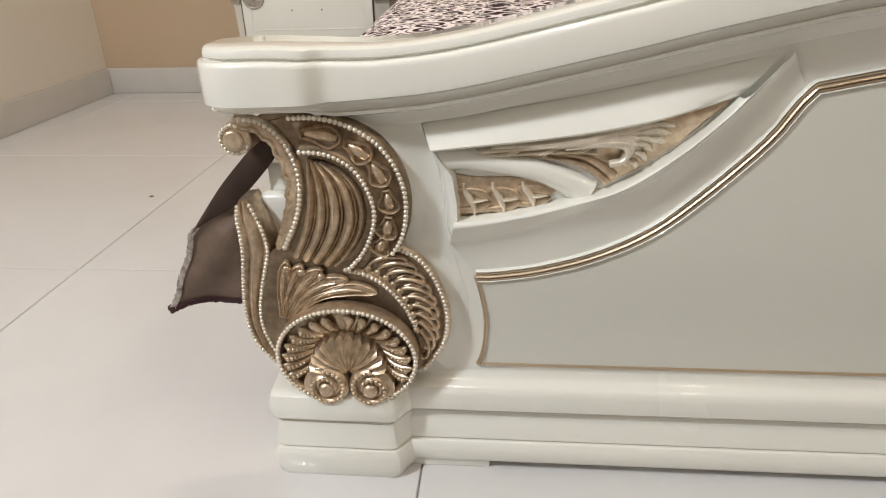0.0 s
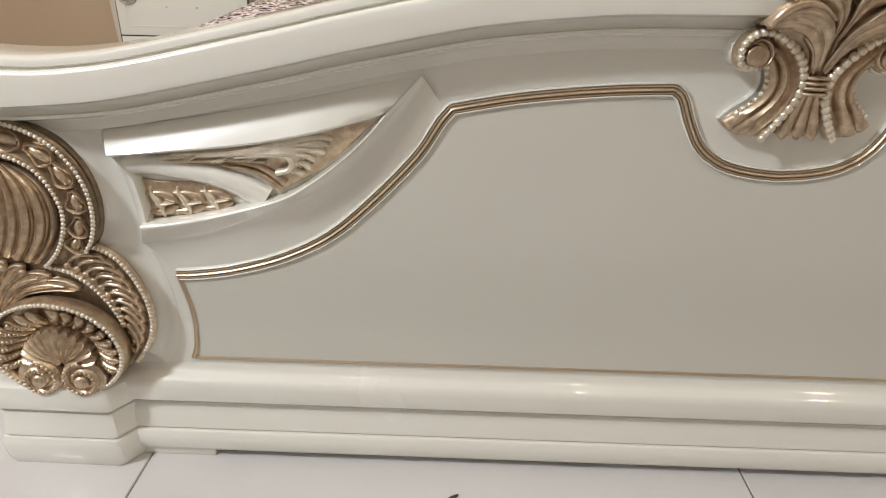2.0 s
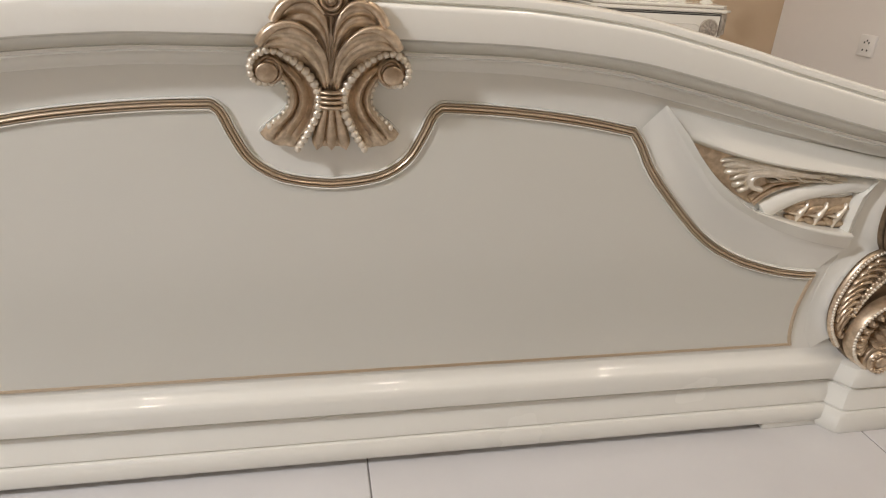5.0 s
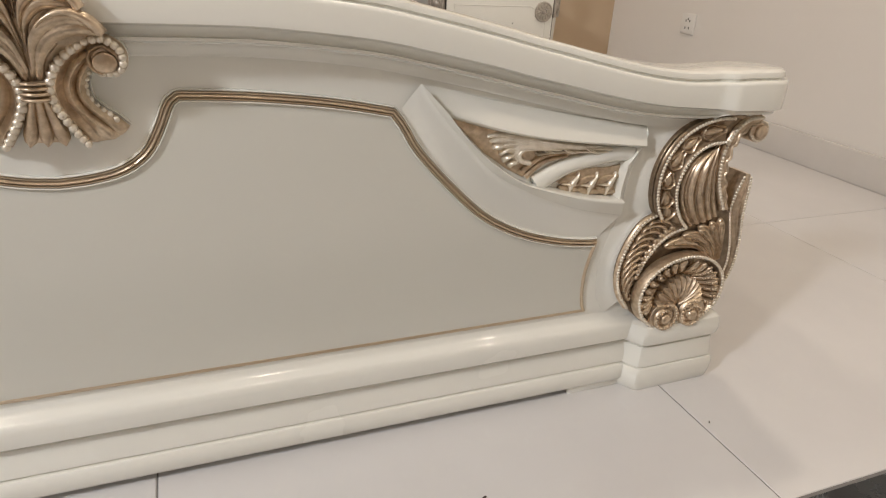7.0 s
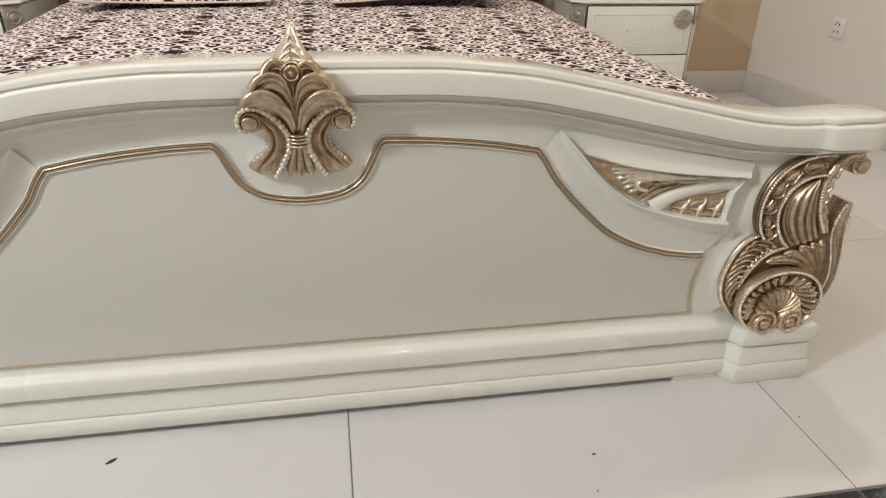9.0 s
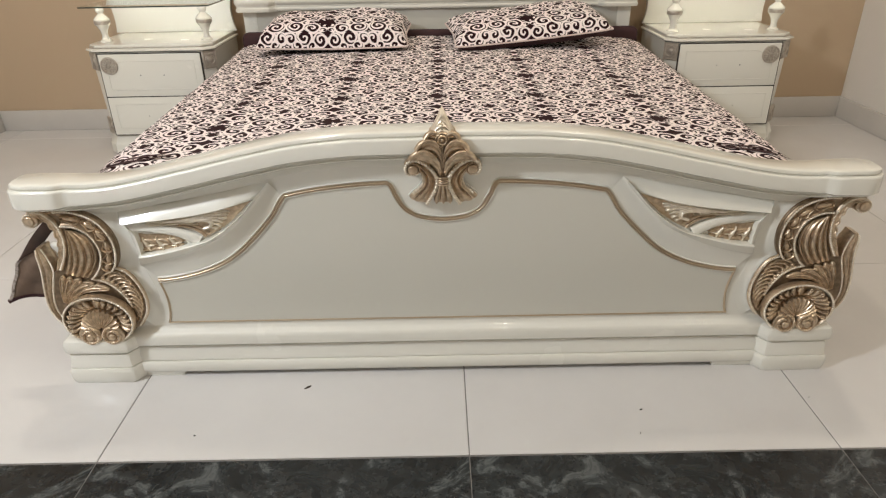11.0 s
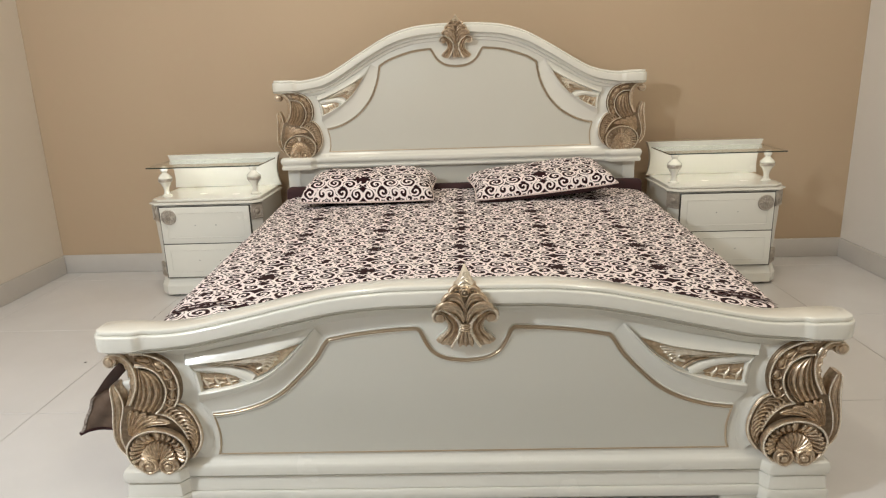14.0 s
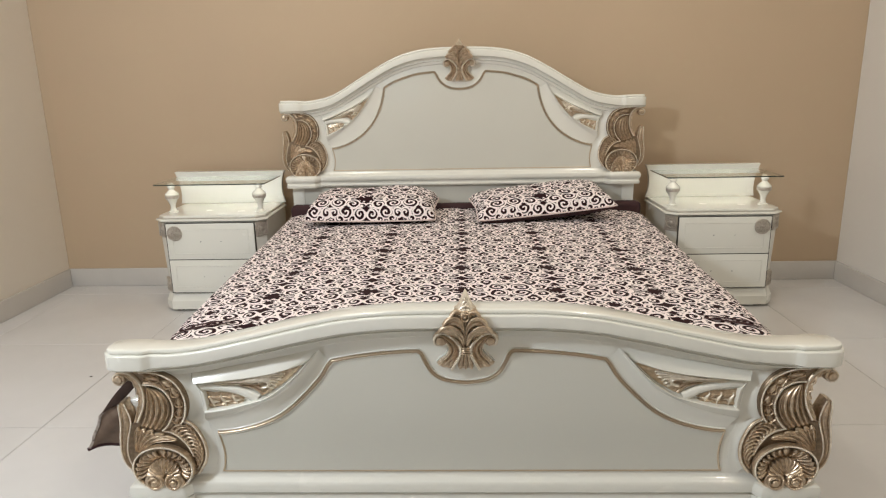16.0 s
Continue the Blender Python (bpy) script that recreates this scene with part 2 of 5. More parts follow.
def box(bm, x0, x1, y0, y1, z0, z1, bevel=0.0, segments=2):
    made = bmesh.ops.create_cube(bm, size=1.0)["verts"]
    for v in made:
        v.co = Vector(((x0 + x1) / 2 + v.co.x * (x1 - x0), (y0 + y1) / 2 + v.co.y * (y1 - y0), (z0 + z1) / 2 + v.co.z * (z1 - z0)))
    if bevel:
        edges = list({e for v in made for e in v.link_edges})
        bmesh.ops.bevel(bm, geom=edges, offset=bevel, segments=segments, affect="EDGES", profile=0.5)
    return bm


def boxed(*a, **k):
    return box(bmesh.new(), *a, **k)


def spline(points, n):
    """n + 1 points evenly along a smooth curve through the given ones."""
    p = [Vector(q) for q in points]
    p = [p[0] * 2 - p[1]] + p + [p[-1] * 2 - p[-2]]
    fine = []
    for i in range(1, len(p) - 2):
        for k in range(16):
            s = k / 16
            a, b, c, d = p[i - 1], p[i], p[i + 1], p[i + 2]
            fine.append(0.5 * ((2 * b) + (c - a) * s + (2 * a - 5 * b + 4 * c - d) * s * s + (3 * b - a - 3 * c + d) * s ** 3))
    fine.append(p[-2])
    run = [0.0]
    for a, b in zip(fine, fine[1:]):
        run.append(run[-1] + (b - a).length)
    out, j = [], 0
    for k in range(n + 1):
        want = run[-1] * k / n
        while j < len(run) - 2 and run[j + 1] < want:
            j += 1
        span = run[j + 1] - run[j] or 1.0
        out.append(fine[j].lerp(fine[j + 1], (want - run[j]) / span))
    return out


def length(path):
    return sum((b - a).length for a, b in zip(path, path[1:]))


def sides(path, closed=False):
    """The normal, to the left of the way, at each point of a path in the plane."""
    out, n = [], len(path)
    for i in range(n):
        a = path[(i - 1) % n] if closed or i else path[0]
        b = path[(i + 1) % n] if closed or i < n - 1 else path[-1]
        d = (b - a).normalized()
        out.append(Vector((-d.y, d.x)))
    return out


def at(p, w):
    """A point of a board: u across, v up, w out of its face (towards -y)."""
    return Vector((p[0], -w, p[1]))


def rib(bm, path, width, height, base=0.0, k=7, shift=0.0):
    """A rounded ridge on a path; width and height are numbers or functions of 0..1."""
    norm, rings, n = sides(path), [], len(path) - 1
    for i, (p, q) in enumerate(zip(path, norm)):
        s = i / n
        w = width(s) if callable(width) else width
        h = height(s) if callable(height) else height
        b = base(s) if callable(base) else base
        rings.append([at(p + q * (math.cos(math.pi * j / (k - 1)) * w / 2 + shift), b + math.sin(math.pi * j / (k - 1)) * h) for j in range(k)])
    # close both ends down to the ground
    first, last = [[at((p.x, p.z), min(-r[0].y, -r[-1].y)) for p in r] for r in (rings[0], rings[-1])]
    loft(bm, [first] + rings + [last], closed=False)


def strip(bm, path, section, base=0.0, closed=False):
    """A moulding: section is a row of (across, out)."""
    norm = sides(path, closed)
    rings = [[at(p + q * a, base + o) for a, o in section] for p, q in zip(path, norm)]
    if closed:
        rings.append(rings[0])
    loft(bm, rings, closed=False)


def slab(bm, outline, w0, w1, bevel=0.0):
    """A plate with the given outline, from depth w0 to w1, its front edge bevelled."""
    area = sum(a.x * b.y - b.x * a.y for a, b in zip(outline, outline[1:] + outline[:1]))
    sgn = 1 if area > 0 else -1
    rings = [[at(p, w0) for p in outline], [at(p, w1 - bevel) for p in outline]]
    if bevel:
        norm = sides(outline, True)
        for a in (0.35, 0.75, 1.0):
            c = 1 - math.sqrt(max(0.0, 1 - a * a))
            rings.append([at(p + q * sgn * bevel * c * 1.0, w1 - bevel + bevel * a) for p, q in zip(outline, norm)])
    loft(bm, rings)


def bead(bm, p, r, w):
    """A low round bead."""
    rows = []
    for ring, (rad, up) in enumerate(((1.0, 0.0), (0.9, 0.5), (0.5, 0.9))):
        rows.append([bm.verts.new(at((p[0] + math.cos(a) * r * rad, p[1] + math.sin(a) * r * rad), w + r * up)) for a in (math.tau * i / 7 for i in range(7))])
    top = bm.verts.new(at(p, w + r * 1.02))
    for a, b in zip(rows, rows[1:]):
        for i in range(7):
            bm.faces.new((a[i], a[(i + 1) % 7], b[(i + 1) % 7], b[i]))
    for i in range(7):
        bm.faces.new((rows[-1][i], rows[-1][(i + 1) % 7], top))


def beads(bm, path, r, w, gap=2.05):
    n = max(2, round(length(path) / (r * gap)))
    for i, p in enumerate(spline([tuple(q) for q in path], n)):
        b = w(i / n) if callable(w) else w
        bead(bm, p, r * (0.94 + 0.1 * noise.random()), b)


def turned(bm, rows, centre=(0, 0, 0), n=20):
    """A lathe-turned form: rows of (radius, height)."""
    c = Vector(centre)
    loft(bm, [[c + Vector((math.cos(math.tau * i / n) * r, math.sin(math.tau * i / n) * r, z)) for i in range(n)] for r, z in rows])


def blend(t, rows):
    """Smooth interpolation in rows of (x, value)."""
    if t <= rows[0][0]:
        return rows[0][1]
    for (a, va), (b, vb) in zip(rows, rows[1:]):
        if t <= b:
            return va + (vb - va) * (t - a) / (b - a)
    return rows[-1][1]

# ---- the room ----
WEST, EAST, NORTH, SOUTH, TOP = -2.49, 2.255, 2.29, -4.4, 2.95
SEAM_X, SEAM_Y, TILE_W, BORDER = 0.04, 0.512, 0.80, -0.318


def structure(name, bm, mat, label, category):
    return tagged(part(name, bm, mat, None, label, 30), "", category, "", "structure")


structure("wall_north", boxed(WEST - 0.15, EAST + 0.15, NORTH, NORTH + 0.15, 0, TOP), WALL_TAN, "matt tan painted wall behind the bed", "wall")
structure("wall_east", boxed(EAST, EAST + 0.15, SOUTH, NORTH - 0.002, 0, TOP), WALL_EAST, "plain off-white painted side wall with a socket", "wall")
structure("wall_west", boxed(WEST - 0.15, WEST, SOUTH, NORTH - 0.002, 0, TOP), WALL_PALE, "plain off-white painted side wall", "wall")
# unseen closing wall: tan chosen to cut and warm the bounced light
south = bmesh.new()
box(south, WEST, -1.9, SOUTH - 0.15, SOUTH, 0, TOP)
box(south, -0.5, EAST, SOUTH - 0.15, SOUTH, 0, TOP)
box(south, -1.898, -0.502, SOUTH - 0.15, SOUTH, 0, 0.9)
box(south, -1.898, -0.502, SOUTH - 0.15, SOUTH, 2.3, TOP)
structure("wall_south", south, WALL_TAN, "unseen closing wall, tan to cut bounced light, with added window opening", "wall")
# unseen ceiling, its white toned down so that less light bounces
structure("ceiling", boxed(WEST - 0.15, EAST + 0.15, SOUTH - 0.15, NORTH + 0.15, TOP + 0.002, TOP + 0.12), CEIL, "unseen flat ceiling, its white toned down to cut bounced light", "ceiling")

# skirting: tiles 0.115 high with a rounded top edge
sk = bmesh.new()
box(sk, WEST + 0.0005, EAST - 0.0005, NORTH - 0.013, NORTH - 0.0005, 0, 0.115, 0.004)
structure("baseboard_north", sk, SKIRT, "pale grey glazed skirting tiles along the tan wall", "skirting")
sk = bmesh.new()
box(sk, EAST - 0.013, EAST - 0.0005, SOUTH, NORTH - 0.014, 0, 0.115, 0.004)
structure("baseboard_east", sk, SKIRT, "pale grey glazed skirting tiles along the side wall", "skirting")
sk = bmesh.new()
box(sk, WEST + 0.0005, WEST + 0.013, SOUTH, NORTH - 0.014, 0, 0.115, 0.004)
structure("baseboard_west", sk, SKIRT, "pale grey glazed skirting tiles along the side wall", "skirting")

# the floor: a grout bed with a tile standing on it for every square
floor = structure("floor", boxed(WEST - 0.15, EAST + 0.15, SOUTH - 0.15, NORTH + 0.15, -0.12, -0.0015), GROUT, "polished off-white porcelain tile floor with a black marble border", "floor")
cuts_x = [WEST] + [SEAM_X + TILE_W * k for k in range(-3, 3)] + [EAST]
cuts_y = [BORDER, SEAM_Y, SEAM_Y + TILE_W, SEAM_Y + 2 * TILE_W, NORTH]
shared_tiles = {}


def lay_tile(name, x0, x1, y0, y1, mat, label=""):
    gap = 0.0011
    w, d = round(x1 - x0 - 2 * gap, 4), round(y1 - y0 - 2 * gap, 4)
    key = (name, w, d)
    if key not in shared_tiles:
        me_bm = boxed(-w / 2, w / 2, -d / 2, d / 2, -0.008, 0.0, 0.0012, 1)
        ob = part(name, me_bm, mat, floor, label, 30)
        shared_tiles[key] = ob
    else:
        ob = share(name, shared_tiles[key], floor, None, label)
    ob.matrix_basis = pose((x0 + x1) / 2, (y0 + y1) / 2, 0)


for x0, x1 in zip(cuts_x, cuts_x[1:]):
    for y0, y1 in zip(cuts_y, cuts_y[1:]):
        lay_tile("tile", x0, x1, y0, y1, TILE)
    lay_tile("marble_border_tile", x0, x1, BORDER - 0.30, BORDER - 0.003, MARBLE, "black marble with grey veins")
    y = BORDER - 0.30
    while y > SOUTH:
        lay_tile("tile", x0, x1, max(y - TILE_W, SOUTH), y, TILE)
        y -= TILE_W

# window added in the unseen wall behind, only to house the fill lamp
win = empty("added_window")
tagged(win, "unseen white window added round the fill lamp", "window", "", "structure")
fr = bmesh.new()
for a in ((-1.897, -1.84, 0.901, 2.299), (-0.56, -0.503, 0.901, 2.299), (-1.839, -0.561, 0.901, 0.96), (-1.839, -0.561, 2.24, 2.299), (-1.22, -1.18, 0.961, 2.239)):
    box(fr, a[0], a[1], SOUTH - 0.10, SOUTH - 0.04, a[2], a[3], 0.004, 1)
part("added_window_frame", fr, PLASTIC, win, "white frame of the added window")

# socket on the side wall
socket = empty("wall_socket", pose(EAST - 0.0005, 1.70, 0.415))
tagged(socket, "white plastic double wall socket on the pale wall", "socket")
part("face_plate", boxed(-0.010, 0, -0.043, 0.043, -0.043, 0.043, 0.004), PLASTIC, socket)
for dy, dz in ((-0.012, 0.012), (0.012, 0.012), (0.0, 0.020), (-0.012, -0.018), (0.012, -0.018)):
    part("socket_hole", boxed(-0.0108, -0.0095, dy - 0.003, dy + 0.003, dz - 0.004, dz + 0.004), HOLE, socket, "black socket hole")

# ---- the bed ----
bed = empty("bed")
tagged(bed, "cream lacquered double bed with gilded carved headboard and footboard", "bed")

FOOT = dict(
    rail=[(0, 0.584), (0.18, 0.582), (0.234, 0.579), (0.289, 0.574), (0.344, 0.567), (0.39, 0.558), (0.438, 0.548), (0.484, 0.538),
          (0.53, 0.527), (0.58, 0.516), (0.63, 0.505), (0.677, 0.495), (0.73, 0.486), (0.796, 0.480), (0.85, 0.477), (0.95, 0.475)],
    curve=[(0.689, 0.2715), (0.667, 0.2725), (0.618, 0.2805), (0.557, 0.299), (0.500, 0.329), (0.449, 0.374), (0.398, 0.429), (0.376, 0.464), (0.364, 0.479)],
    arch=[(0.362, 0.481), (0.30, 0.4925), (0.24, 0.500), (0.18, 0.505), (0.128, 0.507)],
    notch=[(0.1255, 0.5065), (0.1195, 0.5025), (0.114, 0.494), (0.106, 0.475), (0.089, 0.446), (0.063, 0.4275), (0.032, 0.4195), (0.0, 0.4165)],
    low=0.151, lift=0.0, crest=0.0, half=0.689, lean=-0.006)
HEAD = dict(
    rail=[(0, 1.332), (0.11, 1.330), (0.227, 1.318), (0.345, 1.283), (0.466, 1.220), (0.557, 1.166), (0.65, 1.113), (0.71, 1.090), (0.80, 1.073), (0.85, 1.070), (0.95, 1.069)],
    curve=[(0.694, 0.869), (0.671, 0.871), (0.615, 0.888), (0.560, 0.916), (0.515, 0.949), (0.465, 1.005), (0.430, 1.070), (0.411, 1.130), (0.402, 1.180)],
    arch=[(0.400, 1.182), (0.345, 1.212), (0.235, 1.246), (0.136, 1.257)],
    notch=[(0.133, 1.256), (0.124, 1.244), (0.112, 1.222), (0.094, 1.200), (0.065, 1.181), (0.034, 1.172), (0.0, 1.169)],
    low=0.751, lift=0.60, crest=0.748, half=0.694, lean=-0.004)


def rail_height(spec):
    fine = spline(spec["rail"], 60)
    rows = [(p.x, p.y) for p in fine]
    return lambda x: blend(abs(x), rows)


def groove_path(spec):
    """The outline of the centre panel's top from the lower left corner to the lower right one, corners kept."""
    half = [p for key, n in (("curve", 26), ("arch", 16), ("notch", 18)) for p in spline(spec[key], n)]
    left = [Vector((-p.x, p.y)) for p in half]
    whole = left + [Vector((p.x, p.y)) for p in reversed(half[:-1])]
    # the notch is set a little off the middle, like the crest over it
    return [Vector((p.x + spec["lean"] * min(1.0, max(0.0, (0.36 - abs(p.x)) / 0.2)), p.y)) for p in whole]


def side_path(spec, s):
    z = spec["low"]
    top = spec["curve"][0][1]
    h = spec["half"]
    return spline([(s * h, top), (s * (h - 0.007), top - 0.028), (s * (h - 0.0115), top - 0.058), (s * (h - 0.0105), z + 0.034), (s * (h - 0.007), z + 0.012), (s * (h - 0.002), z)], 14)


def top_rail(spec):
    """The heavy moulded rail; its ends are thicker blocks with round corners."""
    z = rail_height(spec)
    xs = [-0.963, -0.9618, -0.9585, -0.952, -0.942, -0.928, -0.912, -0.89, -0.872, -0.858, -0.85, -0.843, -0.836, -0.829, -0.82, -0.80]
    xs = xs + [-0.78 + 0.02 * i for i in range(79)] + [-x for x in reversed(xs)]
    front = [(0.004, -0.0355), (0.0095, -0.0345), (0.0115, -0.0310), (0.0120, -0.0260), (0.0140, -0.0210), (0.0190, -0.0180), (0.0240, -0.0174), (0.0242, -0.0140), (0.0205, -0.0134), (0.0215, -0.0090),
             (0.0265, -0.0040), (0.0335, -0.0010), (0.0420, 0.0), (0.0460, 0.0020), (0.0470, 0.0060), (0.0470, 0.0300), (0.0462, 0.0328), (0.0438, 0.0350), (0.0400, 0.0356), (0.0360, 0.0358),
             (0.0360, 0.0378), (0.0385, 0.0390), (0.0388, 0.0425), (0.0370, 0.0460), (0.0325, 0.0482), (0.026, 0.0490)]
    rings = []
    for x in xs:
        a = abs(x)
        block = min(1, max(0, (a - 0.828) / 0.026))
        block = block * block * (3 - 2 * block)
        rise = min(1, max(0, (a - 0.77) / 0.13))
        rise = 0.0080 * rise * rise * (3 - 2 * rise)
        d = max(0.0, (a - 0.915) / 0.048)
        round_off = 1 - math.sqrt(max(0.0, 1 - d * d))
        grow, inset = 0.013 * block, round_off * 0.045
        ring = []
        for i, (w, v) in enumerate(front):
            if i < 13:
                w = w + block * (0.034 - w) * (0.55 if i < 6 else 0.9)
                v = v * (1 - block) + block * (-0.0035 - 0.0005 * (13 - i))
            if i >= 14:
                v += rise
            # the upper tier ends short of the lower one
            u = math.copysign(min(a, 0.9505), x) if i >= 20 else x
            ring.append(at((u, z(x) + v), w + grow - inset))
        tier = math.copysign(min(a, 0.9505), x)
        back = -0.040 + round_off * 0.035
        up = z(x) + rise
        ring += [at((tier, up + 0.049), back + 0.012), at((tier, up + 0.0445), back + 0.002), at((x, up + 0.036), back - 0.002), at((x, z(x) - 0.006), back)]
        rings.append(ring)
    bm = bmesh.new()
    loft(bm, rings)
    return bm


BASE = [(0.002, 0.1505), (0.0025, 0.143), (0.0055, 0.135), (0.011, 0.1300), (0.0180, 0.1272), (0.0225, 0.1225), (0.0240, 0.115), (0.0240, 0.103), (0.0225, 0.0945), (0.0185, 0.0905), (0.0130, 0.0892),
        (0.0100, 0.0880), (0.0100, 0.0855), (0.0130, 0.0845), (0.0150, 0.076), (0.0180, 0.064), (0.0195, 0.053), (0.0200, 0.0480), (0.0175, 0.0472), (0.0175, 0.0455), (0.0225, 0.0445), (0.0255, 0.0405), (0.0265, 0.032), (0.0255, 0.019), (0.0215, 0.0130)]


def base_moulding(lift=0.0, x=0.79):
    bm = bmesh.new()
    ring = [(w, z) for w, z in BASE] + [(-0.03, 0.0125), (-0.03, 0.150)]
    loft(bm, [[at((u, z + lift), w) for w, z in ring] for u in (-x, -x / 2, 0, x / 2, x)])
    return bm


PLINTH = [(-0.004, 0.128), (0.006, 0.1265), (0.0120, 0.1225), (0.0155, 0.113), (0.0158, 0.100), (0.0135, 0.0910), (0.0085, 0.0880), (0.0040, 0.0870), (0.0040, 0.0835), (0.0070, 0.0825), (0.0080, 0.072), (0.0100, 0.058), (0.0120, 0.0475),
          (0.0090, 0.0465), (0.0090, 0.0445), (0.0140, 0.0437), (0.0165, 0.039), (0.0175, 0.032), (0.0165, 0.018), (0.0135, 0.005), (0.0105, 0.0)]


def plinth(s, lift=0.0, rows=None, depth=0.0):
    """The block under a carved scroll: a chamfered plan with a moulded side."""
    plan = [(-0.932, 0.035), (-0.932, -0.024), (-0.9305, -0.0325), (-0.9235, -0.0360), (-0.801, -0.0360), (-0.7945, -0.0335), (-0.787, -0.0215), (-0.779, -0.0105), (-0.768, -0.0040), (-0.760, 0.0), (-0.760, 0.035)]
    plan = [Vector((u, y)) for u, y in plan]
    mid = Vector((-0.845, 0.02))
    bm = bmesh.new()
    rings = []
    for out, z in rows or PLINTH:
        ring = []
        for p in plan:
            d = Vector((p.x - mid.x, min(0.0, p.y - 0.018)))
            sx = 1 if d.x > 0 else -1
            e = Vector((sx * min(1.0, abs(d.x) / 0.06), -min(1.0, abs(d.y) / 0.03)))
            if e.length > 1:
                e.normalize()
            q = p + e * out
            ring.append(Vector((-s * q.x, q.y - depth, z + lift)))
        rings.append(ring)
    loft(bm, rings)
    return bm


def frame_plate(spec, floor_z):
    """The board behind everything, up to the rail."""
    z = rail_height(spec)
    xs = [-0.83 + 1.66 * i / 60 for i in range(61)]
    outline = [Vector((-0.83, floor_z)), Vector((0.83, floor_z))] + [Vector((x, z(x) - 0.004)) for x in reversed(xs)]
    bm = bmesh.new()
    slab(bm, outline, -0.030, 0.003)
    return bm


def panel_plate(spec):
    top = groove_path(spec)
    left, right = side_path(spec, -1), side_path(spec, 1)
    outline = top + right[1:] + list(reversed(left))[:-1]
    outline = [p for i, p in enumerate(outline) if (p - outline[i - 1]).length > 1e-4]
    bm = bmesh.new()
    slab(bm, outline, 0.0, 0.0045)
    return bm


GROOVE = [(-0.0050, 0.0), (-0.0049, 0.0030), (-0.0042, 0.0048), (-0.0030, 0.0046), (-0.0022, 0.0018), (-0.0014, 0.0052), (0.0, 0.0062), (0.0014, 0.0052), (0.0022, 0.0018),
          (0.0030, 0.0046), (0.0042, 0.0048), (0.0049, 0.0030), (0.0050, 0.0)]


def groove_moulding(spec):
    bm = bmesh.new()
    strip(bm, groove_path(spec), GROOVE, 0.003)
    return bm


def groove_rib(spec, off, width, height, base):
    """A thin ridge that runs beside the middle of the moulding."""
    bm = bmesh.new()
    norm = sides(groove_path(spec))
    rib(bm, [p + q * off for p, q in zip(groove_path(spec), norm)], width, height, base, 7)
    return bm


def thin_line(path, width=0.004, height=0.0032):
    bm = bmesh.new()
    rib(bm, path, width, height, 0.003, 5)
    return bm

# ---- carvings ----
def pts(*rows):
    return [Vector(r) for r in rows]


def lerp_paths(a, b, s):
    return [p.lerp(q, s) for p, q in zip(a, b)]


def tube_loop(bm, path, width, height, base):
    """A ridge on a closed path."""
    k, norm, rings = 5, sides(path, True), []
    for p, q in zip(path, norm):
        rings.append([at(p + q * math.cos(math.pi * j / (k - 1)) * width / 2, base + math.sin(math.pi * j / (k - 1)) * height) for j in range(k)])
    rings.append(rings[0])
    loft(bm, rings, closed=False)


def dome(bm, centre, r, w, high, n=14):
    c = Vector(centre)
    rings = []
    for rad, up in ((1.0, 0.0), (0.97, 0.35), (0.86, 0.7), (0.6, 0.93), (0.25, 1.0)):
        rings.append([at(c + Vector((math.cos(math.tau * i / n), math.sin(math.tau * i / n))) * r * rad, w + high * up) for i in range(n)])
    loft(bm, rings)


def ellipse(c, rx, ry, a0, a1, n):
    return [Vector((c[0] + math.cos(radians(a0 + (a1 - a0) * i / n)) * rx, c[1] + math.sin(radians(a0 + (a1 - a0) * i / n)) * ry)) for i in range(n + 1)]


def leaf_width(w, tip=0.25, start=0.35):
    """Narrow at the start, full near the end, round at the tip."""
    return lambda s: w * min(1.0, start + (1 - start) * s / 0.7) * (1.0 if s < 1 - tip else math.sqrt(max(0.02, 1 - ((s - 1 + tip) / tip) ** 2)))


OUTER = spline([(-0.876, 0.464), (-0.853, 0.4645), (-0.831, 0.461), (-0.809, 0.453), (-0.788, 0.440), (-0.772, 0.421), (-0.762, 0.400), (-0.757, 0.376), (-0.758, 0.350), (-0.764, 0.328), (-0.773, 0.313)], 40)
INNER = spline([(-0.868, 0.421), (-0.847, 0.4195), (-0.830, 0.413), (-0.814, 0.400), (-0.804, 0.381), (-0.799, 0.360), (-0.801, 0.340), (-0.809, 0.320), (-0.820, 0.303), (-0.834, 0.289)], 40)
LOBE_OUT = spline([(-0.773, 0.313), (-0.755, 0.304), (-0.741, 0.288), (-0.729, 0.263), (-0.722, 0.235), (-0.723, 0.206), (-0.732, 0.181), (-0.750, 0.156)], 34)
LOBE_IN = spline([(-0.834, 0.287), (-0.812, 0.281), (-0.794, 0.270), (-0.780, 0.255), (-0.768, 0.237), (-0.759, 0.216)], 30)
STRAND = spline([(-0.935, 0.4585), (-0.913, 0.4570), (-0.897, 0.448), (-0.884, 0.433), (-0.876, 0.412), (-0.874, 0.387), (-0.878, 0.361), (-0.887, 0.338), (-0.900, 0.314)], 34)
STRAND_IN = spline([(-0.930, 0.4485), (-0.914, 0.4420), (-0.903, 0.430), (-0.896, 0.414), (-0.8925, 0.398), (-0.892, 0.378), (-0.896, 0.357), (-0.902, 0.336), (-0.909, 0.312)], 34)
TAIL_OUT = spline([(-0.9500, 0.3645), (-0.9545, 0.346), (-0.9545, 0.322), (-0.956, 0.294), (-0.960, 0.266), (-0.963, 0.236), (-0.962, 0.206), (-0.954, 0.179), (-0.937, 0.156)], 34)
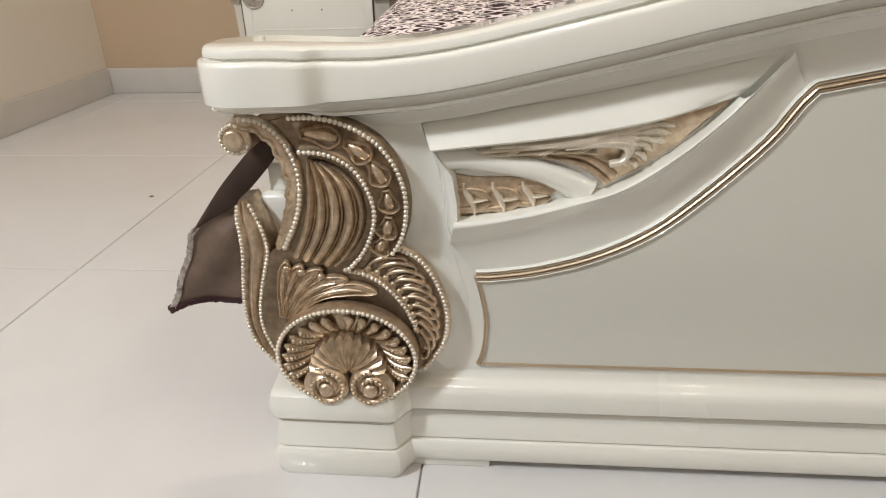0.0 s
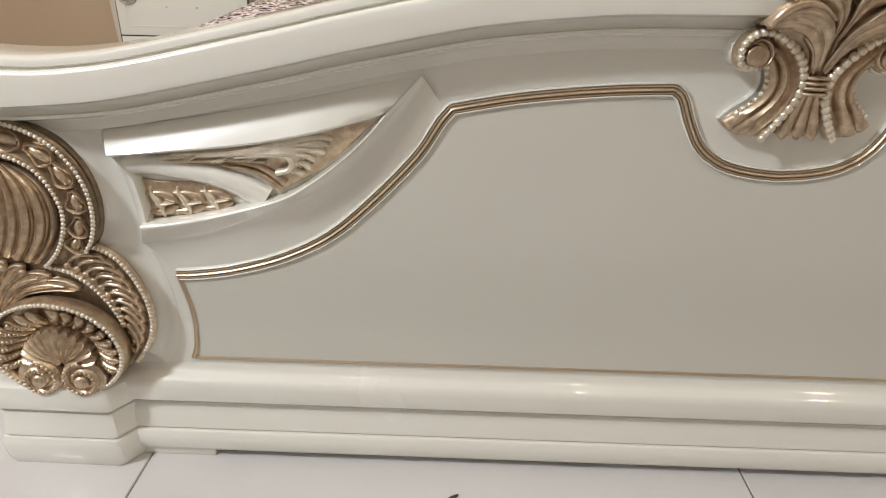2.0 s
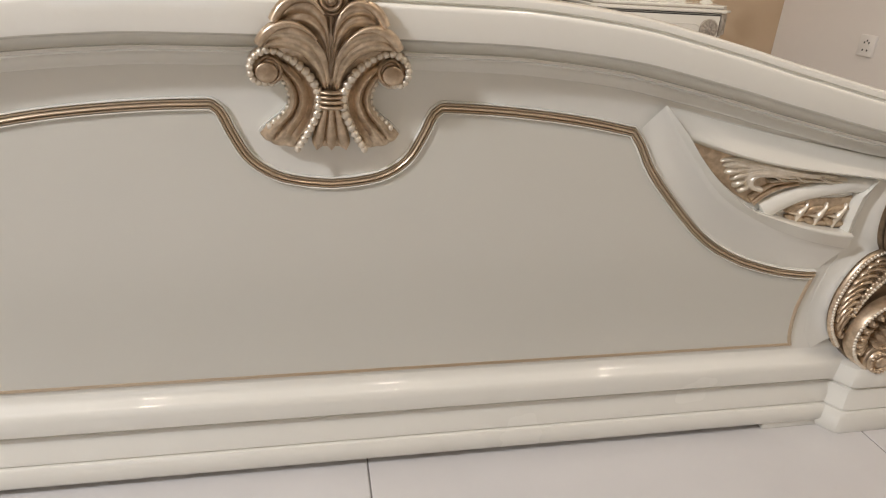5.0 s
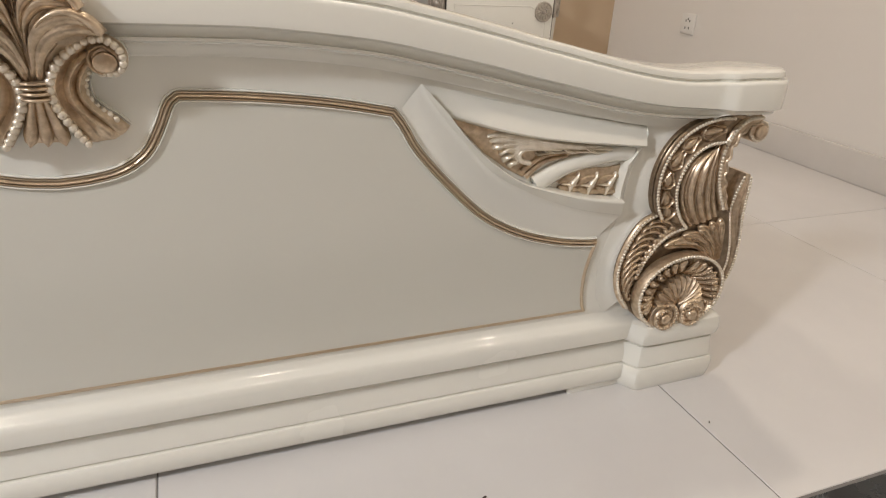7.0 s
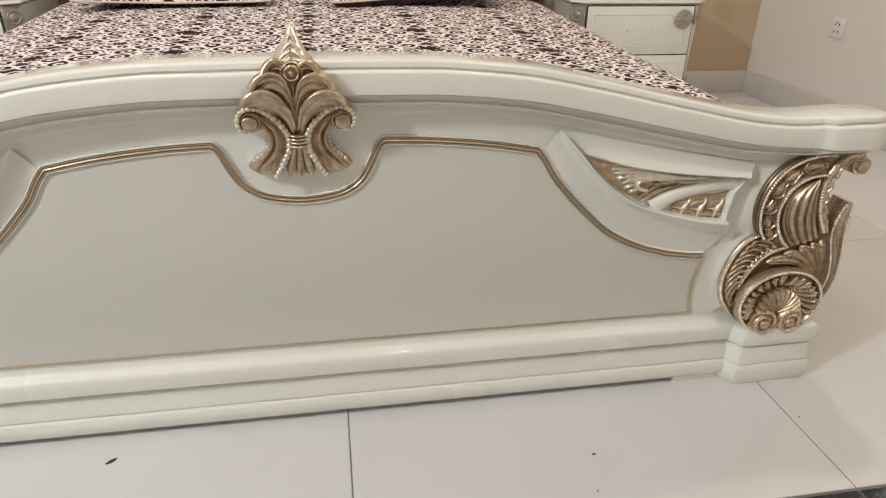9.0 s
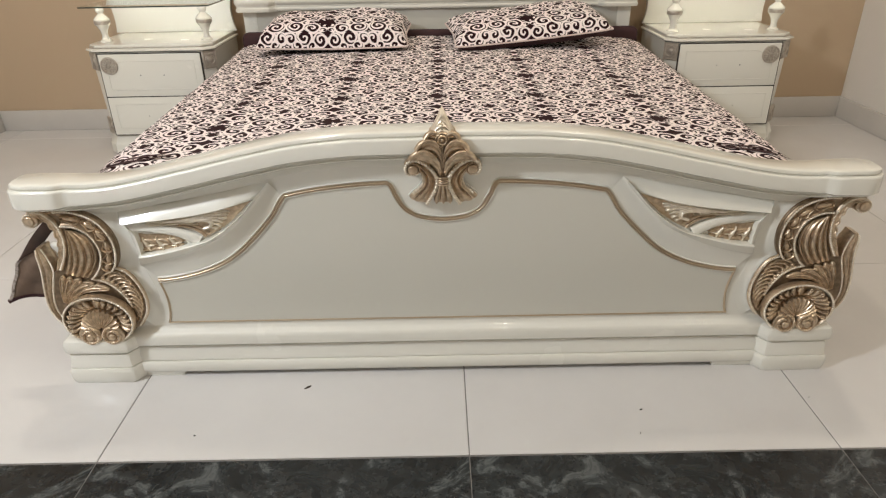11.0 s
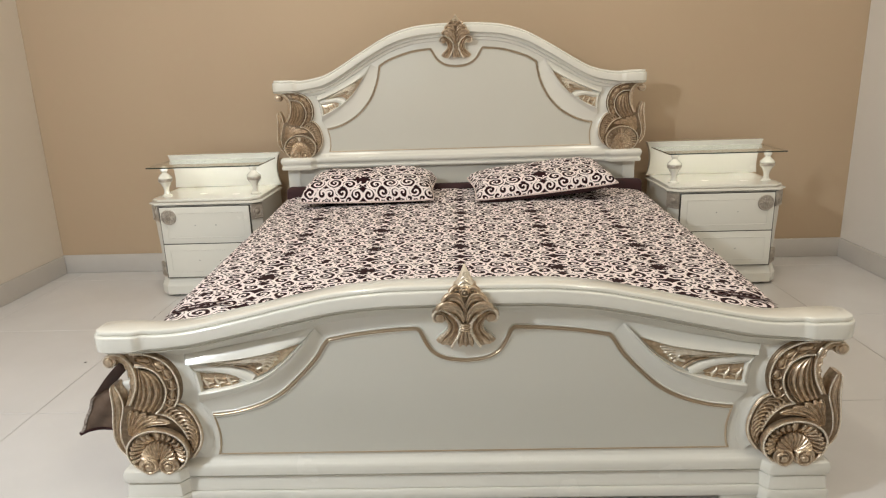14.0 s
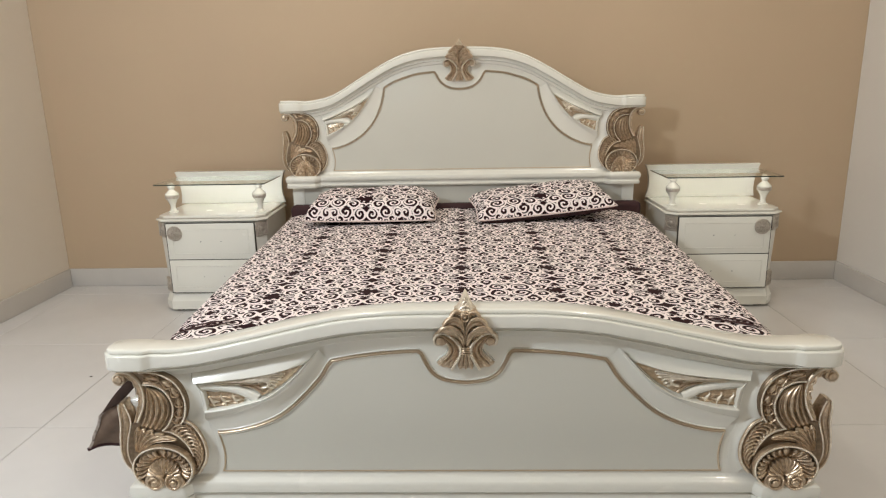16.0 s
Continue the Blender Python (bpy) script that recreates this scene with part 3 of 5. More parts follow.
TAIL_IN = spline([(-0.9370, 0.367), (-0.9265, 0.340), (-0.921, 0.309), (-0.928, 0.281), (-0.937, 0.251), (-0.942, 0.221), (-0.940, 0.197), (-0.931, 0.171), (-0.920, 0.156)], 34)
SHELL = (-0.8395, 0.1785)
SHELL_OUT = 0.009


def scroll_parts():
    """The left scroll on the footboard: (name, bmesh, material, label) for each carved piece."""
    made = []

    def add(name, bm, mat=GOLD, label=""):
        # the shell stands proud of the rest
        if name in ("shell_ring", "shell_lobe", "scallop", "small_volute"):
            for vert in bm.verts:
                if vert.co.y < -0.002:
                    vert.co.y -= SHELL_OUT
        made.append((name, bm, mat, label))

    # the block that carries the carving
    bm = bmesh.new()
    left = list(reversed(TAIL_IN[10:])) + list(reversed(STRAND_IN))
    outline = OUTER + LOBE_OUT[1:] + pts((-0.79, 0.12), (-0.84, 0.1125), (-0.885, 0.118)) + left + pts((-0.905, 0.463))
    # the ground's dark tone holds patina and the shade between the carved pieces
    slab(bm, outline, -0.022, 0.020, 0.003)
    add("scroll_body", bm, RECESS_GOLD, "patinated gilt ground, recess shade put into its colour")

    # band with drop petals between two rows of beads
    bm = bmesh.new()
    rings = []
    for a, b in zip(OUTER, INNER):
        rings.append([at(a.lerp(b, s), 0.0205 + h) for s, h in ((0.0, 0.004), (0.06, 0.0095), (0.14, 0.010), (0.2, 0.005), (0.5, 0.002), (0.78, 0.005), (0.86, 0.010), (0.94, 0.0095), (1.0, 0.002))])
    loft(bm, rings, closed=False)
    add("petal_band", bm, RECESS_GOLD)
    for s0, s1 in ((0.03, 0.235), (0.24, 0.40), (0.41, 0.555), (0.57, 0.70), (0.715, 0.845), (0.855, 0.96)):
        bm = bmesh.new()
        i0, i1 = s0 * 40, s1 * 40
        mid = [OUTER[min(40, round(i0 + (i1 - i0) * k / 10))].lerp(INNER[min(40, round(i0 + (i1 - i0) * k / 10))], 0.5) for k in range(11)]
        mid = spline([tuple(p) for p in mid[::2]], 10)
        full = 0.0120
        shape = [0.28, 0.34, 0.42, 0.52, 0.66, 0.82, 0.95, 1.0, 0.94, 0.70, 0.25]
        norm = sides(mid)
        loop = [p + q * w * full for p, q, w in zip(mid, norm, shape)] + [p - q * w * full for p, q, w in reversed(list(zip(mid, norm, shape)))]
        tube_loop(bm, loop, 0.0044, 0.0068, 0.0222)
        rib(bm, mid[1:10], lambda s: 0.0040 + 0.0085 * math.sin(math.pi * min(1.0, 0.1 + s * 0.75)), lambda s: 0.003 + 0.0045 * math.sin(math.pi * min(1.0, s * 1.05)), 0.0225, 9)
        add("petal", bm)

    # fluted leaf
    bm = bmesh.new()
    fa = spline([(-0.864, 0.417), (-0.866, 0.400), (-0.868, 0.375), (-0.873, 0.350), (-0.882, 0.325), (-0.894, 0.302)], 18)
    fb = spline([(-0.845, 0.412), (-0.826, 0.402), (-0.812, 0.385), (-0.806, 0.362), (-0.808, 0.340), (-0.817, 0.320), (-0.829, 0.303), (-0.842, 0.290)], 18)
    marks = (0.0, 0.15, 0.20, 0.37, 0.42, 0.60, 0.65, 0.82, 0.87, 1.0)
    for i in range(9):
        s = (marks[i] + marks[i + 1]) / 2
        flutes = 1 / (marks[i + 1] - marks[i])
        path = lerp_paths(fa, fb, s)
        spread = [(p - q).length / flutes for p, q in zip(fa, fb)]
        hump = 0.010 * math.sin(math.pi * s)
        rib(bm, path, lambda t: 1.02 * spread[min(18, round(t * 18))], lambda t: 0.0022 + 0.030 / flutes + 0.0015 * math.sin(math.pi * t), lambda t: 0.019 + hump * math.sin(math.pi * min(1.0, 0.15 + t * 0.8)), 5)
    add("fluted_leaf", bm)

    # lobes under the flutes
    bm = bmesh.new()
    root = Vector((-0.917, 0.215))
    for tip, w, bend in (((-0.901, 0.296), 0.014, 0.002), ((-0.884, 0.292), 0.016, 0.004), ((-0.862, 0.287), 0.018, 0.007), ((-0.833, 0.274), 0.019, 0.012), ((-0.800, 0.259), 0.017, 0.018)):
        tip = Vector(tip)
        d = tip - root
        side = Vector((-d.y, d.x)).normalized()
        path = spline([tuple(root + d * 0.12), tuple(root + d * 0.45 + side * bend), tuple(root + d * 0.78 + side * bend * 0.8), tuple(tip)], 14)
        rib(bm, path, leaf_width(w, 0.30, 0.3), lambda t: 0.003 + 0.004 * math.sin(math.pi * min(1.0, 0.1 + 0.75 * t)), 0.020, 9)
        norm, wide = sides(path), leaf_width(w * 0.43, 0.30, 0.25)
        loop = [p + q * wide(k / 14) for k, (p, q) in enumerate(zip(path, norm))]
        loop += [p - q * wide(k / 14) for k, (p, q) in reversed(list(enumerate(zip(path, norm))))]
        tube_loop(bm, loop, 0.0038, 0.0052, 0.0225)
        rib(bm, path[5:13], lambda t: 0.0025 + 0.0040 * math.sin(math.pi * t), 0.0040, 0.0255, 5)
    for c in ((-0.901, 0.289), (-0.884, 0.285), (-0.862, 0.280)):
        dome(bm, c, 0.0046, 0.0265, 0.0055, 10)
    add("lobed_leaf", bm)

    # curled leaf on the lower right
    bm = bmesh.new()
    count = 10

    def lobe(run, across):
        x, y = min(1.0, max(0.0, run)) * 30, min(1.0, max(0.0, run)) * 34
        i, j = min(29, int(x)), min(33, int(y))
        return LOBE_IN[i].lerp(LOBE_IN[i + 1], x - i).lerp(LOBE_OUT[j].lerp(LOBE_OUT[j + 1], y - j), across)

    for i in range(count):
        run = 0.07 + 0.84 * i / (count - 1)
        hook = spline([tuple(lobe(run + 0.015, 0.24)), tuple(lobe(run - 0.045, 0.46)), tuple(lobe(run - 0.040, 0.70)), tuple(lobe(run + 0.02, 0.84)), tuple(lobe(run + 0.085, 0.78)), tuple(lobe(run + 0.13, 0.62))], 16)
        rib(bm, hook, lambda t: 0.0030 + 0.0034 * math.sin(math.pi * min(1, 0.2 + t * 0.75)), lambda t: 0.0045 + 0.0035 * math.sin(math.pi * t), 0.0198, 6)
        inner = spline([tuple(lobe(run + 0.035, 0.40)), tuple(lobe(run + 0.005, 0.56)), tuple(lobe(run + 0.03, 0.70)), tuple(lobe(run + 0.07, 0.66))], 9)
        rib(bm, inner, 0.0034, 0.0042, 0.0198, 5)
        dome(bm, lobe(run + 0.03, 0.22), 0.0046, 0.0205, 0.0065, 10)
    rib(bm, [lobe(0.1 + 0.88 * k / 20, 0.12) for k in range(21)], 0.0045, 0.0045, 0.0198, 5)
    rib(bm, [p.lerp(q, 0.02) for p, q in zip(LOBE_OUT, LOBE_OUT[1:] + LOBE_OUT[-1:])], 0.009, 0.006, 0.019, 5, 0.0)
    rib(bm, LOBE_IN, 0.009, 0.007, 0.019, 5)
    add("curled_leaf", bm)

    # strand with the upper volute
    bm = bmesh.new()
    mid = lerp_paths(STRAND, STRAND_IN, 0.5)
    rib(bm, mid, 0.017, 0.006, 0.0195, 7)
    rib(bm, lerp_paths(STRAND, STRAND_IN, 0.02), 0.008, 0.006, 0.020, 5)
    wavy = [p.lerp(q, 0.72 + 0.16 * math.sin(i * 1.35)) for i, (p, q) in enumerate(zip(STRAND, STRAND_IN))]
    rib(bm, wavy, 0.006, 0.0055, 0.0225, 5)
    slab(bm, ellipse((-0.9385, 0.4360), 0.0178, 0.0175, 0, 360, 26)[:-1], -0.016, 0.0225, 0.003)
    slab(bm, ellipse((-0.9390, 0.4355), 0.0112, 0.0108, 0, 360, 20)[:-1], 0.020, 0.0275, 0.0025)
    add("strand", bm)

    # tail that sweeps down the outside
    bm = bmesh.new()
    rings = []
    for a, b in zip(TAIL_OUT, TAIL_IN):
        sec = [(-0.1, -0.020), (-0.1, 0.010), (0.0, 0.018), (0.16, 0.017), (0.25, 0.0135), (0.4, 0.019), (0.5, 0.0205), (0.6, 0.019), (0.75, 0.0135), (0.84, 0.018), (1.0, 0.019), (1.08, 0.012), (1.08, -0.020)]
        k = len(rings)
        slim = min(1.0, 0.82 + k / 20)
        rings.append([at(a.lerp(b, 0.5 + (s - 0.5) * slim), w * (0.55 + 0.45 * slim) if w > 0 else w) for s, w in sec])
    loft(bm, rings)
    add("tail", bm)

    # the shell in its ring
    c = SHELL
    bm = bmesh.new()
    slab(bm, ellipse(c, 0.083, 0.0665, 0, 360, 48)[:-1], 0.0, 0.0165, 0.002)
    tube_loop(bm, ellipse(c, 0.0805, 0.0645, 0, 360, 56)[:-1], 0.0095, 0.0185, 0.0155)
    add("shell_ring", bm)
    rays = 17
    for i in range(rays):
        bm = bmesh.new()
        a = radians(-16 + 212 * i / (rays - 1))
        d = Vector((math.cos(a) * 0.079, math.sin(a) * 0.0635))
        turn = Vector((-d.y, d.x)) * (0.10 if i > 8 else -0.10)
        o = Vector(c) + Vector((0, -0.004))
        path = spline([tuple(o + d * 0.52), tuple(o + d * 0.70 + turn * 0.7), tuple(o + d * 0.86 + turn), tuple(o + d * 0.975 + turn * 0.4)], 9)
        rib(bm, path, leaf_width(0.0125, 0.3, 0.5), lambda t: 0.004 + 0.005 * math.sin(math.pi * t), lambda t: 0.0150 + 0.0155 * t ** 1.3, 6)
        n = 5 if abs(i - 8) > 2 else 2
        for j in range(n):
            bead(bm, path[3 + j], 0.0020 + 0.00035 * j, 0.0150 + 0.0155 * ((3 + j) / 9) ** 1.3 + 0.0075)
        add("shell_lobe", bm)
    bm = bmesh.new()
    o = Vector((c[0], c[1] - 0.024))
    rings = []
    for j in range(10):
        t = 0.06 + 0.94 * j / 9
        ring = []
        for i in range(13 * 6 + 1):
            a = radians(2 + 176 * i / 78)
            crest_up = abs(math.cos(math.pi * i / 6))
            reach = t * (1.0 - (0.06 * (1 - crest_up) if j == 9 else 0.0))
            p = o + Vector((math.cos(a) * 0.048, math.sin(a) * 0.054)) * reach
            ring.append(at(p, 0.0225 + 0.011 * math.sin(math.pi * (0.10 + 0.70 * t)) + 0.0062 * t * (1 - crest_up)))
        rings.append(ring)
    loft(bm, rings, closed=False)
    loft(bm, [rings[-1], [Vector((p.x, -0.015, p.z)) for p in rings[-1]]], closed=False)
    add("scallop", bm)
    for k in (-1, 1):
        bm = bmesh.new()
        m = (c[0] + 0.0275 * k, 0.1395)
        slab(bm, ellipse(m, 0.0275, 0.0272, 0, 360, 26)[:-1], 0.0, 0.0345, 0.002)
        swirl = [Vector((m[0] + k * math.cos(radians(90 + 15 * i)) * (0.0245 - 0.00045 * i), m[1] + math.sin(radians(90 + 15 * i)) * (0.0245 - 0.00045 * i))) for i in range(32)]
        rib(bm, swirl, 0.0085, 0.006, 0.034, 5)
        beads(bm, swirl[:28], 0.0029, 0.0393)
        dome(bm, (m[0] - 0.001 * k, m[1] - 0.002), 0.0105, 0.034, 0.0095, 12)
        dome(bm, (m[0] + 0.008 * k, m[1] + 0.009), 0.0035, 0.034, 0.006, 8)
        add("small_volute", bm)

    # rows of beads
    strings = []
    for path, r, w in ((lerp_paths(OUTER, INNER, 0.09), 0.0026, 0.0300), (lerp_paths(OUTER, INNER, 0.91), 0.0026, 0.0300), (LOBE_OUT, 0.0026, 0.0235), (LOBE_IN, 0.0026, 0.0245),
                       (lerp_paths(STRAND, STRAND_IN, 0.04), 0.0028, 0.0250), (lerp_paths(TAIL_OUT, TAIL_IN, 0.06)[1:], 0.0025, 0.0167), (lerp_paths(TAIL_OUT, TAIL_IN, 0.94)[1:], 0.0026, 0.0180),
                       (ellipse(c, 0.0815, 0.0655, -60, 240, 50), 0.0028, 0.0332 + SHELL_OUT), (ellipse((-0.9385, 0.4360), 0.0150, 0.0148, 60, 330, 20), 0.0023, 0.0220)):
        r *= 1.12
        n = max(2, round(length(path) / (r * 1.80)))
        strings.append([(p, r, w) for p in spline([tuple(q) for q in path], n)])

    for row in strings:
        bm = bmesh.new()
        for p, r, w in row:
            bead(bm, p, r, w)
        add("bead_string", bm, PEARL, "row of small silvered beads, highlights put into their colour")
    bead_rows.extend(b for row in strings for b in row)

    # the cream ground that swells up round the carving
    bm = bmesh.new()
    near = spline([tuple(p) for p in (OUTER[8:] + LOBE_OUT[1:])[::4]], 40)
    far = spline([(-0.800, 0.470), (-0.763, 0.452), (-0.738, 0.424), (-0.722, 0.388), (-0.718, 0.351), (-0.722, 0.322), (-0.713, 0.295), (-0.700, 0.250), (-0.697, 0.210), (-0.703, 0.172), (-0.724, 0.138)], 40)
    rings = [[at(a.lerp(b, s), w) for s, w in ((-0.05, 0.0), (-0.05, 0.0125), (0.08, 0.0120), (0.25, 0.0085), (0.5, 0.0055), (0.75, 0.0040), (1.0, 0.0034), (1.0, 0.001))] for a, b in zip(near, far)]
    loft(bm, rings, closed=False)
    add("scroll_surround", bm, CREAM, "cream gloss cove round the gilding")
    return made


bead_rows = []
MIRROR = Matrix.Scale(-1, 4, (1, 0, 0))
first_made = {}


def place_parts(key, maker, board, matrix):
    """Builds the parts once; later calls share their meshes."""
    if key not in first_made:
        first_made[key] = []
        for name, bm, mat, label in maker():
            ob = part(name, bm, mat, board, label, 60)
            ob.matrix_basis = matrix
            first_made[key].append((name, ob.data, label))
            if name == "bead_string":
                tagged(ob, kind="stuff")
    else:
        for name, me, label in first_made[key]:
            twin = share(name, me, board, matrix, label)
            if name == "bead_string":
                tagged(twin, kind="stuff")


def scroll_carving(board, spec, s):
    m = Matrix.Translation((0, 0, spec["lift"]))
    place_parts("scroll", scroll_parts, board, m if s < 0 else Matrix.Translation((0.005, 0, 0)) @ m @ MIRROR)
    if s < 0 and not spec["lift"]:
        # the scroll that the walk passes nearest: each bead by itself
        for ob in [c for c in board.children if c.name.startswith("bead_string")]:
            bpy.data.objects.remove(ob)
        one = None
        rest = bmesh.new()
        for p, r, w in bead_rows[300:]:
            bead(rest, p, r, w)
        tagged(part("bead_string", rest, PEARL, board, "row of small silvered beads, highlights put into their colour"), kind="stuff")
        for p, r, w in bead_rows[:300]:
            if one is None:
                bm = bmesh.new()
                bead(bm, (0, 0), 1.0, 0.0)
                one = part("bead", bm, PEARL, board)
                ob = one
            else:
                ob = share("bead", one, board)
            ob.matrix_basis = Matrix.Translation(at(p, w)) @ Matrix.Scale(r * (0.94 + 0.12 * noise.random()), 4)


# ---- the three-cornered fields beside the panel ----
def spandrel_parts(spec):
    tall = spec["lift"] > 0

    def q(u, v):
        if tall:
            return Vector((-0.72 + (u + 0.72) * 0.84, v + 0.597 + (u + 0.72) * 0.235))
        return Vector((u, v))

    made = []

    def add(name, bm, mat, label=""):
        made.append((name, bm, mat, label))

    def curve(rows, n):
        return spline([tuple(q(*r)) for r in rows], n)

    # sloping sill on top
    bm = bmesh.new()
    top, low = curve([(-0.744, 0.448), (-0.60, 0.4725), (-0.495, 0.493), (-0.394, 0.5165)], 24), curve([(-0.733, 0.424), (-0.598, 0.4385), (-0.516, 0.4535), (-0.432, 0.4765)], 24)
    rings = [[at(a, 0.001), at(a, 0.0035), at(a.lerp(b, 0.04), 0.0050), at(a.lerp(b, 0.25), 0.0096), at(a.lerp(b, 0.5), 0.0150), at(a.lerp(b, 0.75), 0.0196), at(a.lerp(b, 0.94), 0.0230), at(b, 0.0215), at(b + Vector((0, -0.002)), 0.018), at(b + Vector((0, -0.0055)), 0.002)] for a, b in zip(top, low)]
    for i, ring in enumerate(rings):
        sink = 1 - 0.62 * max(0.0, (i - 17) / 7) ** 1.5
        for q3 in ring:
            q3.y *= sink * 1.16
    loft(bm, rings)
    # left cheek
    cheek = [(q(-0.744, 0.448), q(-0.733, 0.424)), (q(-0.734, 0.420), q(-0.722, 0.408)), (q(-0.728, 0.398), q(-0.713, 0.396)), (q(-0.722, 0.360), q(-0.708, 0.362)), (q(-0.719, 0.330), q(-0.708, 0.345)), (q(-0.716, 0.317), q(-0.706, 0.340))]
    loft(bm, [[at(a, 0.001), at(a, 0.008), at(a.lerp(b, 0.35), 0.0175), at(b, 0.0200), at(b + Vector((0.003, 0)), 0.004)] for a, b in cheek], closed=False)
    add("spandrel_sill", bm, CREAM, "sloping cream gloss sill")

    # band along the lower curve
    bm = bmesh.new()
    inner = curve([(-0.712, 0.3425), (-0.672, 0.348), (-0.630, 0.357), (-0.583, 0.3695), (-0.549, 0.380), (-0.522, 0.395), (-0.485, 0.422), (-0.454, 0.451), (-0.432, 0.4765)], 40)
    outer = curve([(-0.717, 0.317), (-0.653, 0.3305), (-0.594, 0.350), (-0.538, 0.3755), (-0.508, 0.393), (-0.485, 0.4115), (-0.438, 0.460), (-0.408, 0.4955), (-0.394, 0.5165)], 40)
    rim = [Vector((-p.x, p.y)) for p in spline(spec["curve"], 60)]
    near = [min(rim, key=lambda p: (p - b).length) for b in outer]
    near = [sum(near[max(0, i - 3):i + 4], Vector((0, 0))) / len(near[max(0, i - 3):i + 4]) for i in range(len(near))]
    rings = []
    for a, b, c in zip(inner, outer, near):
        foot = c.lerp(b, 0.010 / max(0.012, (c - b).length))
        ring = [at(a.lerp(b, -0.07), 0.003), at(a.lerp(b, -0.05), 0.0215), at(a.lerp(b, 0.02), 0.0262), at(a.lerp(b, 0.14), 0.0268), at(a.lerp(b, 0.22), 0.0252), at(a.lerp(b, 0.95), 0.0185), at(b, 0.0172)]
        ring += [at(b.lerp(foot, s), w) for s, w in ((0.03, 0.0155), (0.20, 0.0128), (0.40, 0.0096), (0.60, 0.0070), (0.80, 0.0049), (1.0, 0.0035))]
        rings.append(ring)
    loft(bm, rings, closed=False)
    add("spandrel_band", bm, CREAM, "curved cream gloss band")

    # cream stem between the two carvings
    bm = bmesh.new()
    rib(bm, curve([(-0.728, 0.409), (-0.700, 0.410), (-0.665, 0.405), (-0.625, 0.398), (-0.595, 0.386), (-0.570, 0.372)], 20), lambda s: 0.026 - 0.006 * math.sin(math.pi * s) + 0.006 * s, 0.012, 0.004, 7)
    add("spandrel_stem", bm, CREAM)

    # leaf spray: a wrapped stem that opens into a feathered leaf
    bm = bmesh.new()
    slab(bm, [q(*r) for r in ((-0.688, 0.4205), (-0.640, 0.4285), (-0.582, 0.439), (-0.516, 0.4495), (-0.440, 0.4715), (-0.462, 0.4475), (-0.489, 0.4225), (-0.523, 0.399), (-0.550, 0.3845), (-0.568, 0.398), (-0.60, 0.409), (-0.64, 0.4125), (-0.688, 0.4115))], 0.002, 0.0062, 0.002)
    rib(bm, curve([(-0.615, 0.4125), (-0.583, 0.4065), (-0.566, 0.397), (-0.553, 0.385)], 12), lambda s: 0.004 + 0.006 * s, 0.0060, 0.0058, 7)
    rib(bm, curve([(-0.600, 0.4165), (-0.575, 0.412), (-0.558, 0.402), (-0.546, 0.3925)], 12), lambda s: 0.004 + 0.007 * s, 0.0055, 0.0058, 7)
    add("leaf_ground", bm, GOLD, "shaded gilt back of the leaf")
    bm = bmesh.new()
    rib(bm, curve([(-0.686, 0.4185), (-0.640, 0.4222), (-0.593, 0.4252), (-0.556, 0.4275)], 16), 0.0056, lambda s: 0.0080 + 0.005 * s, 0.0055, 7)
    rib(bm, curve([(-0.686, 0.4140), (-0.640, 0.4172), (-0.598, 0.4192), (-0.565, 0.4180)], 16), 0.0050, lambda s: 0.0075 + 0.003 * s, 0.0055, 7)
    for u in (-0.652, -0.647, -0.614, -0.609, -0.580, -0.574):
        v = 0.4195 + (u + 0.652) * 0.055
        rib(bm, curve([(u - 0.010, v - 0.004), (u, v), (u + 0.009, v + 0.0055)], 6), 0.0032, 0.0045, 0.0115 + (u + 0.652) * 0.03, 5)
    high = curve([(-0.672, 0.4222), (-0.640, 0.4255), (-0.605, 0.4310), (-0.582, 0.4352), (-0.553, 0.4405), (-0.522, 0.4455), (-0.494, 0.4465)], 24)
    low = curve([(-0.620, 0.4240), (-0.590, 0.4262), (-0.558, 0.4275), (-0.538, 0.4255), (-0.5335, 0.418), (-0.5395, 0.4085), (-0.548, 0.4035)], 24)
    count = 15
    for i in range(count):
        s = i / (count - 1)
        path = lerp_paths(high, low, s)
        cut = 25 - ((i * 7) % 5) if i % 3 else 25
        path = path[(i * 5) % 4:cut]
        flick = Vector((0.007, -0.0045)) * (0.5 + 0.5 * ((i * 3) % 4) / 3)
        path = path[:-1] + [path[-1] + flick * 0.45, path[-1] + flick]
        thick = 0.0052 + 0.0028 * ((i * 5) % 7) / 6
        rib(bm, path, leaf_width(thick * 1.6, 0.22, 0.5), lambda t: 0.002 + (0.0080 + 0.005 * ((i * 5) % 7) / 6) * math.sin(math.pi * min(1.0, 0.08 + 0.84 * t)), lambda t: 0.0060 + 0.0025 * math.sin(math.pi * t), 6)
    for rows in (((-0.548, 0.433), (-0.524, 0.4355), (-0.506, 0.4285)), ((-0.540, 0.4285), (-0.521, 0.4275), (-0.510, 0.4195)), ((-0.532, 0.4205), (-0.521, 0.4165), (-0.516, 0.4095)), ((-0.538, 0.411), (-0.528, 0.4075), (-0.526, 0.4015)),
                 ((-0.545, 0.437), (-0.515, 0.4415), (-0.494, 0.4385)), ((-0.520, 0.4320), (-0.508, 0.4325), (-0.499, 0.4290))):
        rib(bm, curve(rows, 9), leaf_width(0.0090, 0.3, 0.4), lambda t: 0.003 + 0.0085 * math.sin(math.pi * min(1, 0.1 + 0.8 * t)), 0.0068, 6)
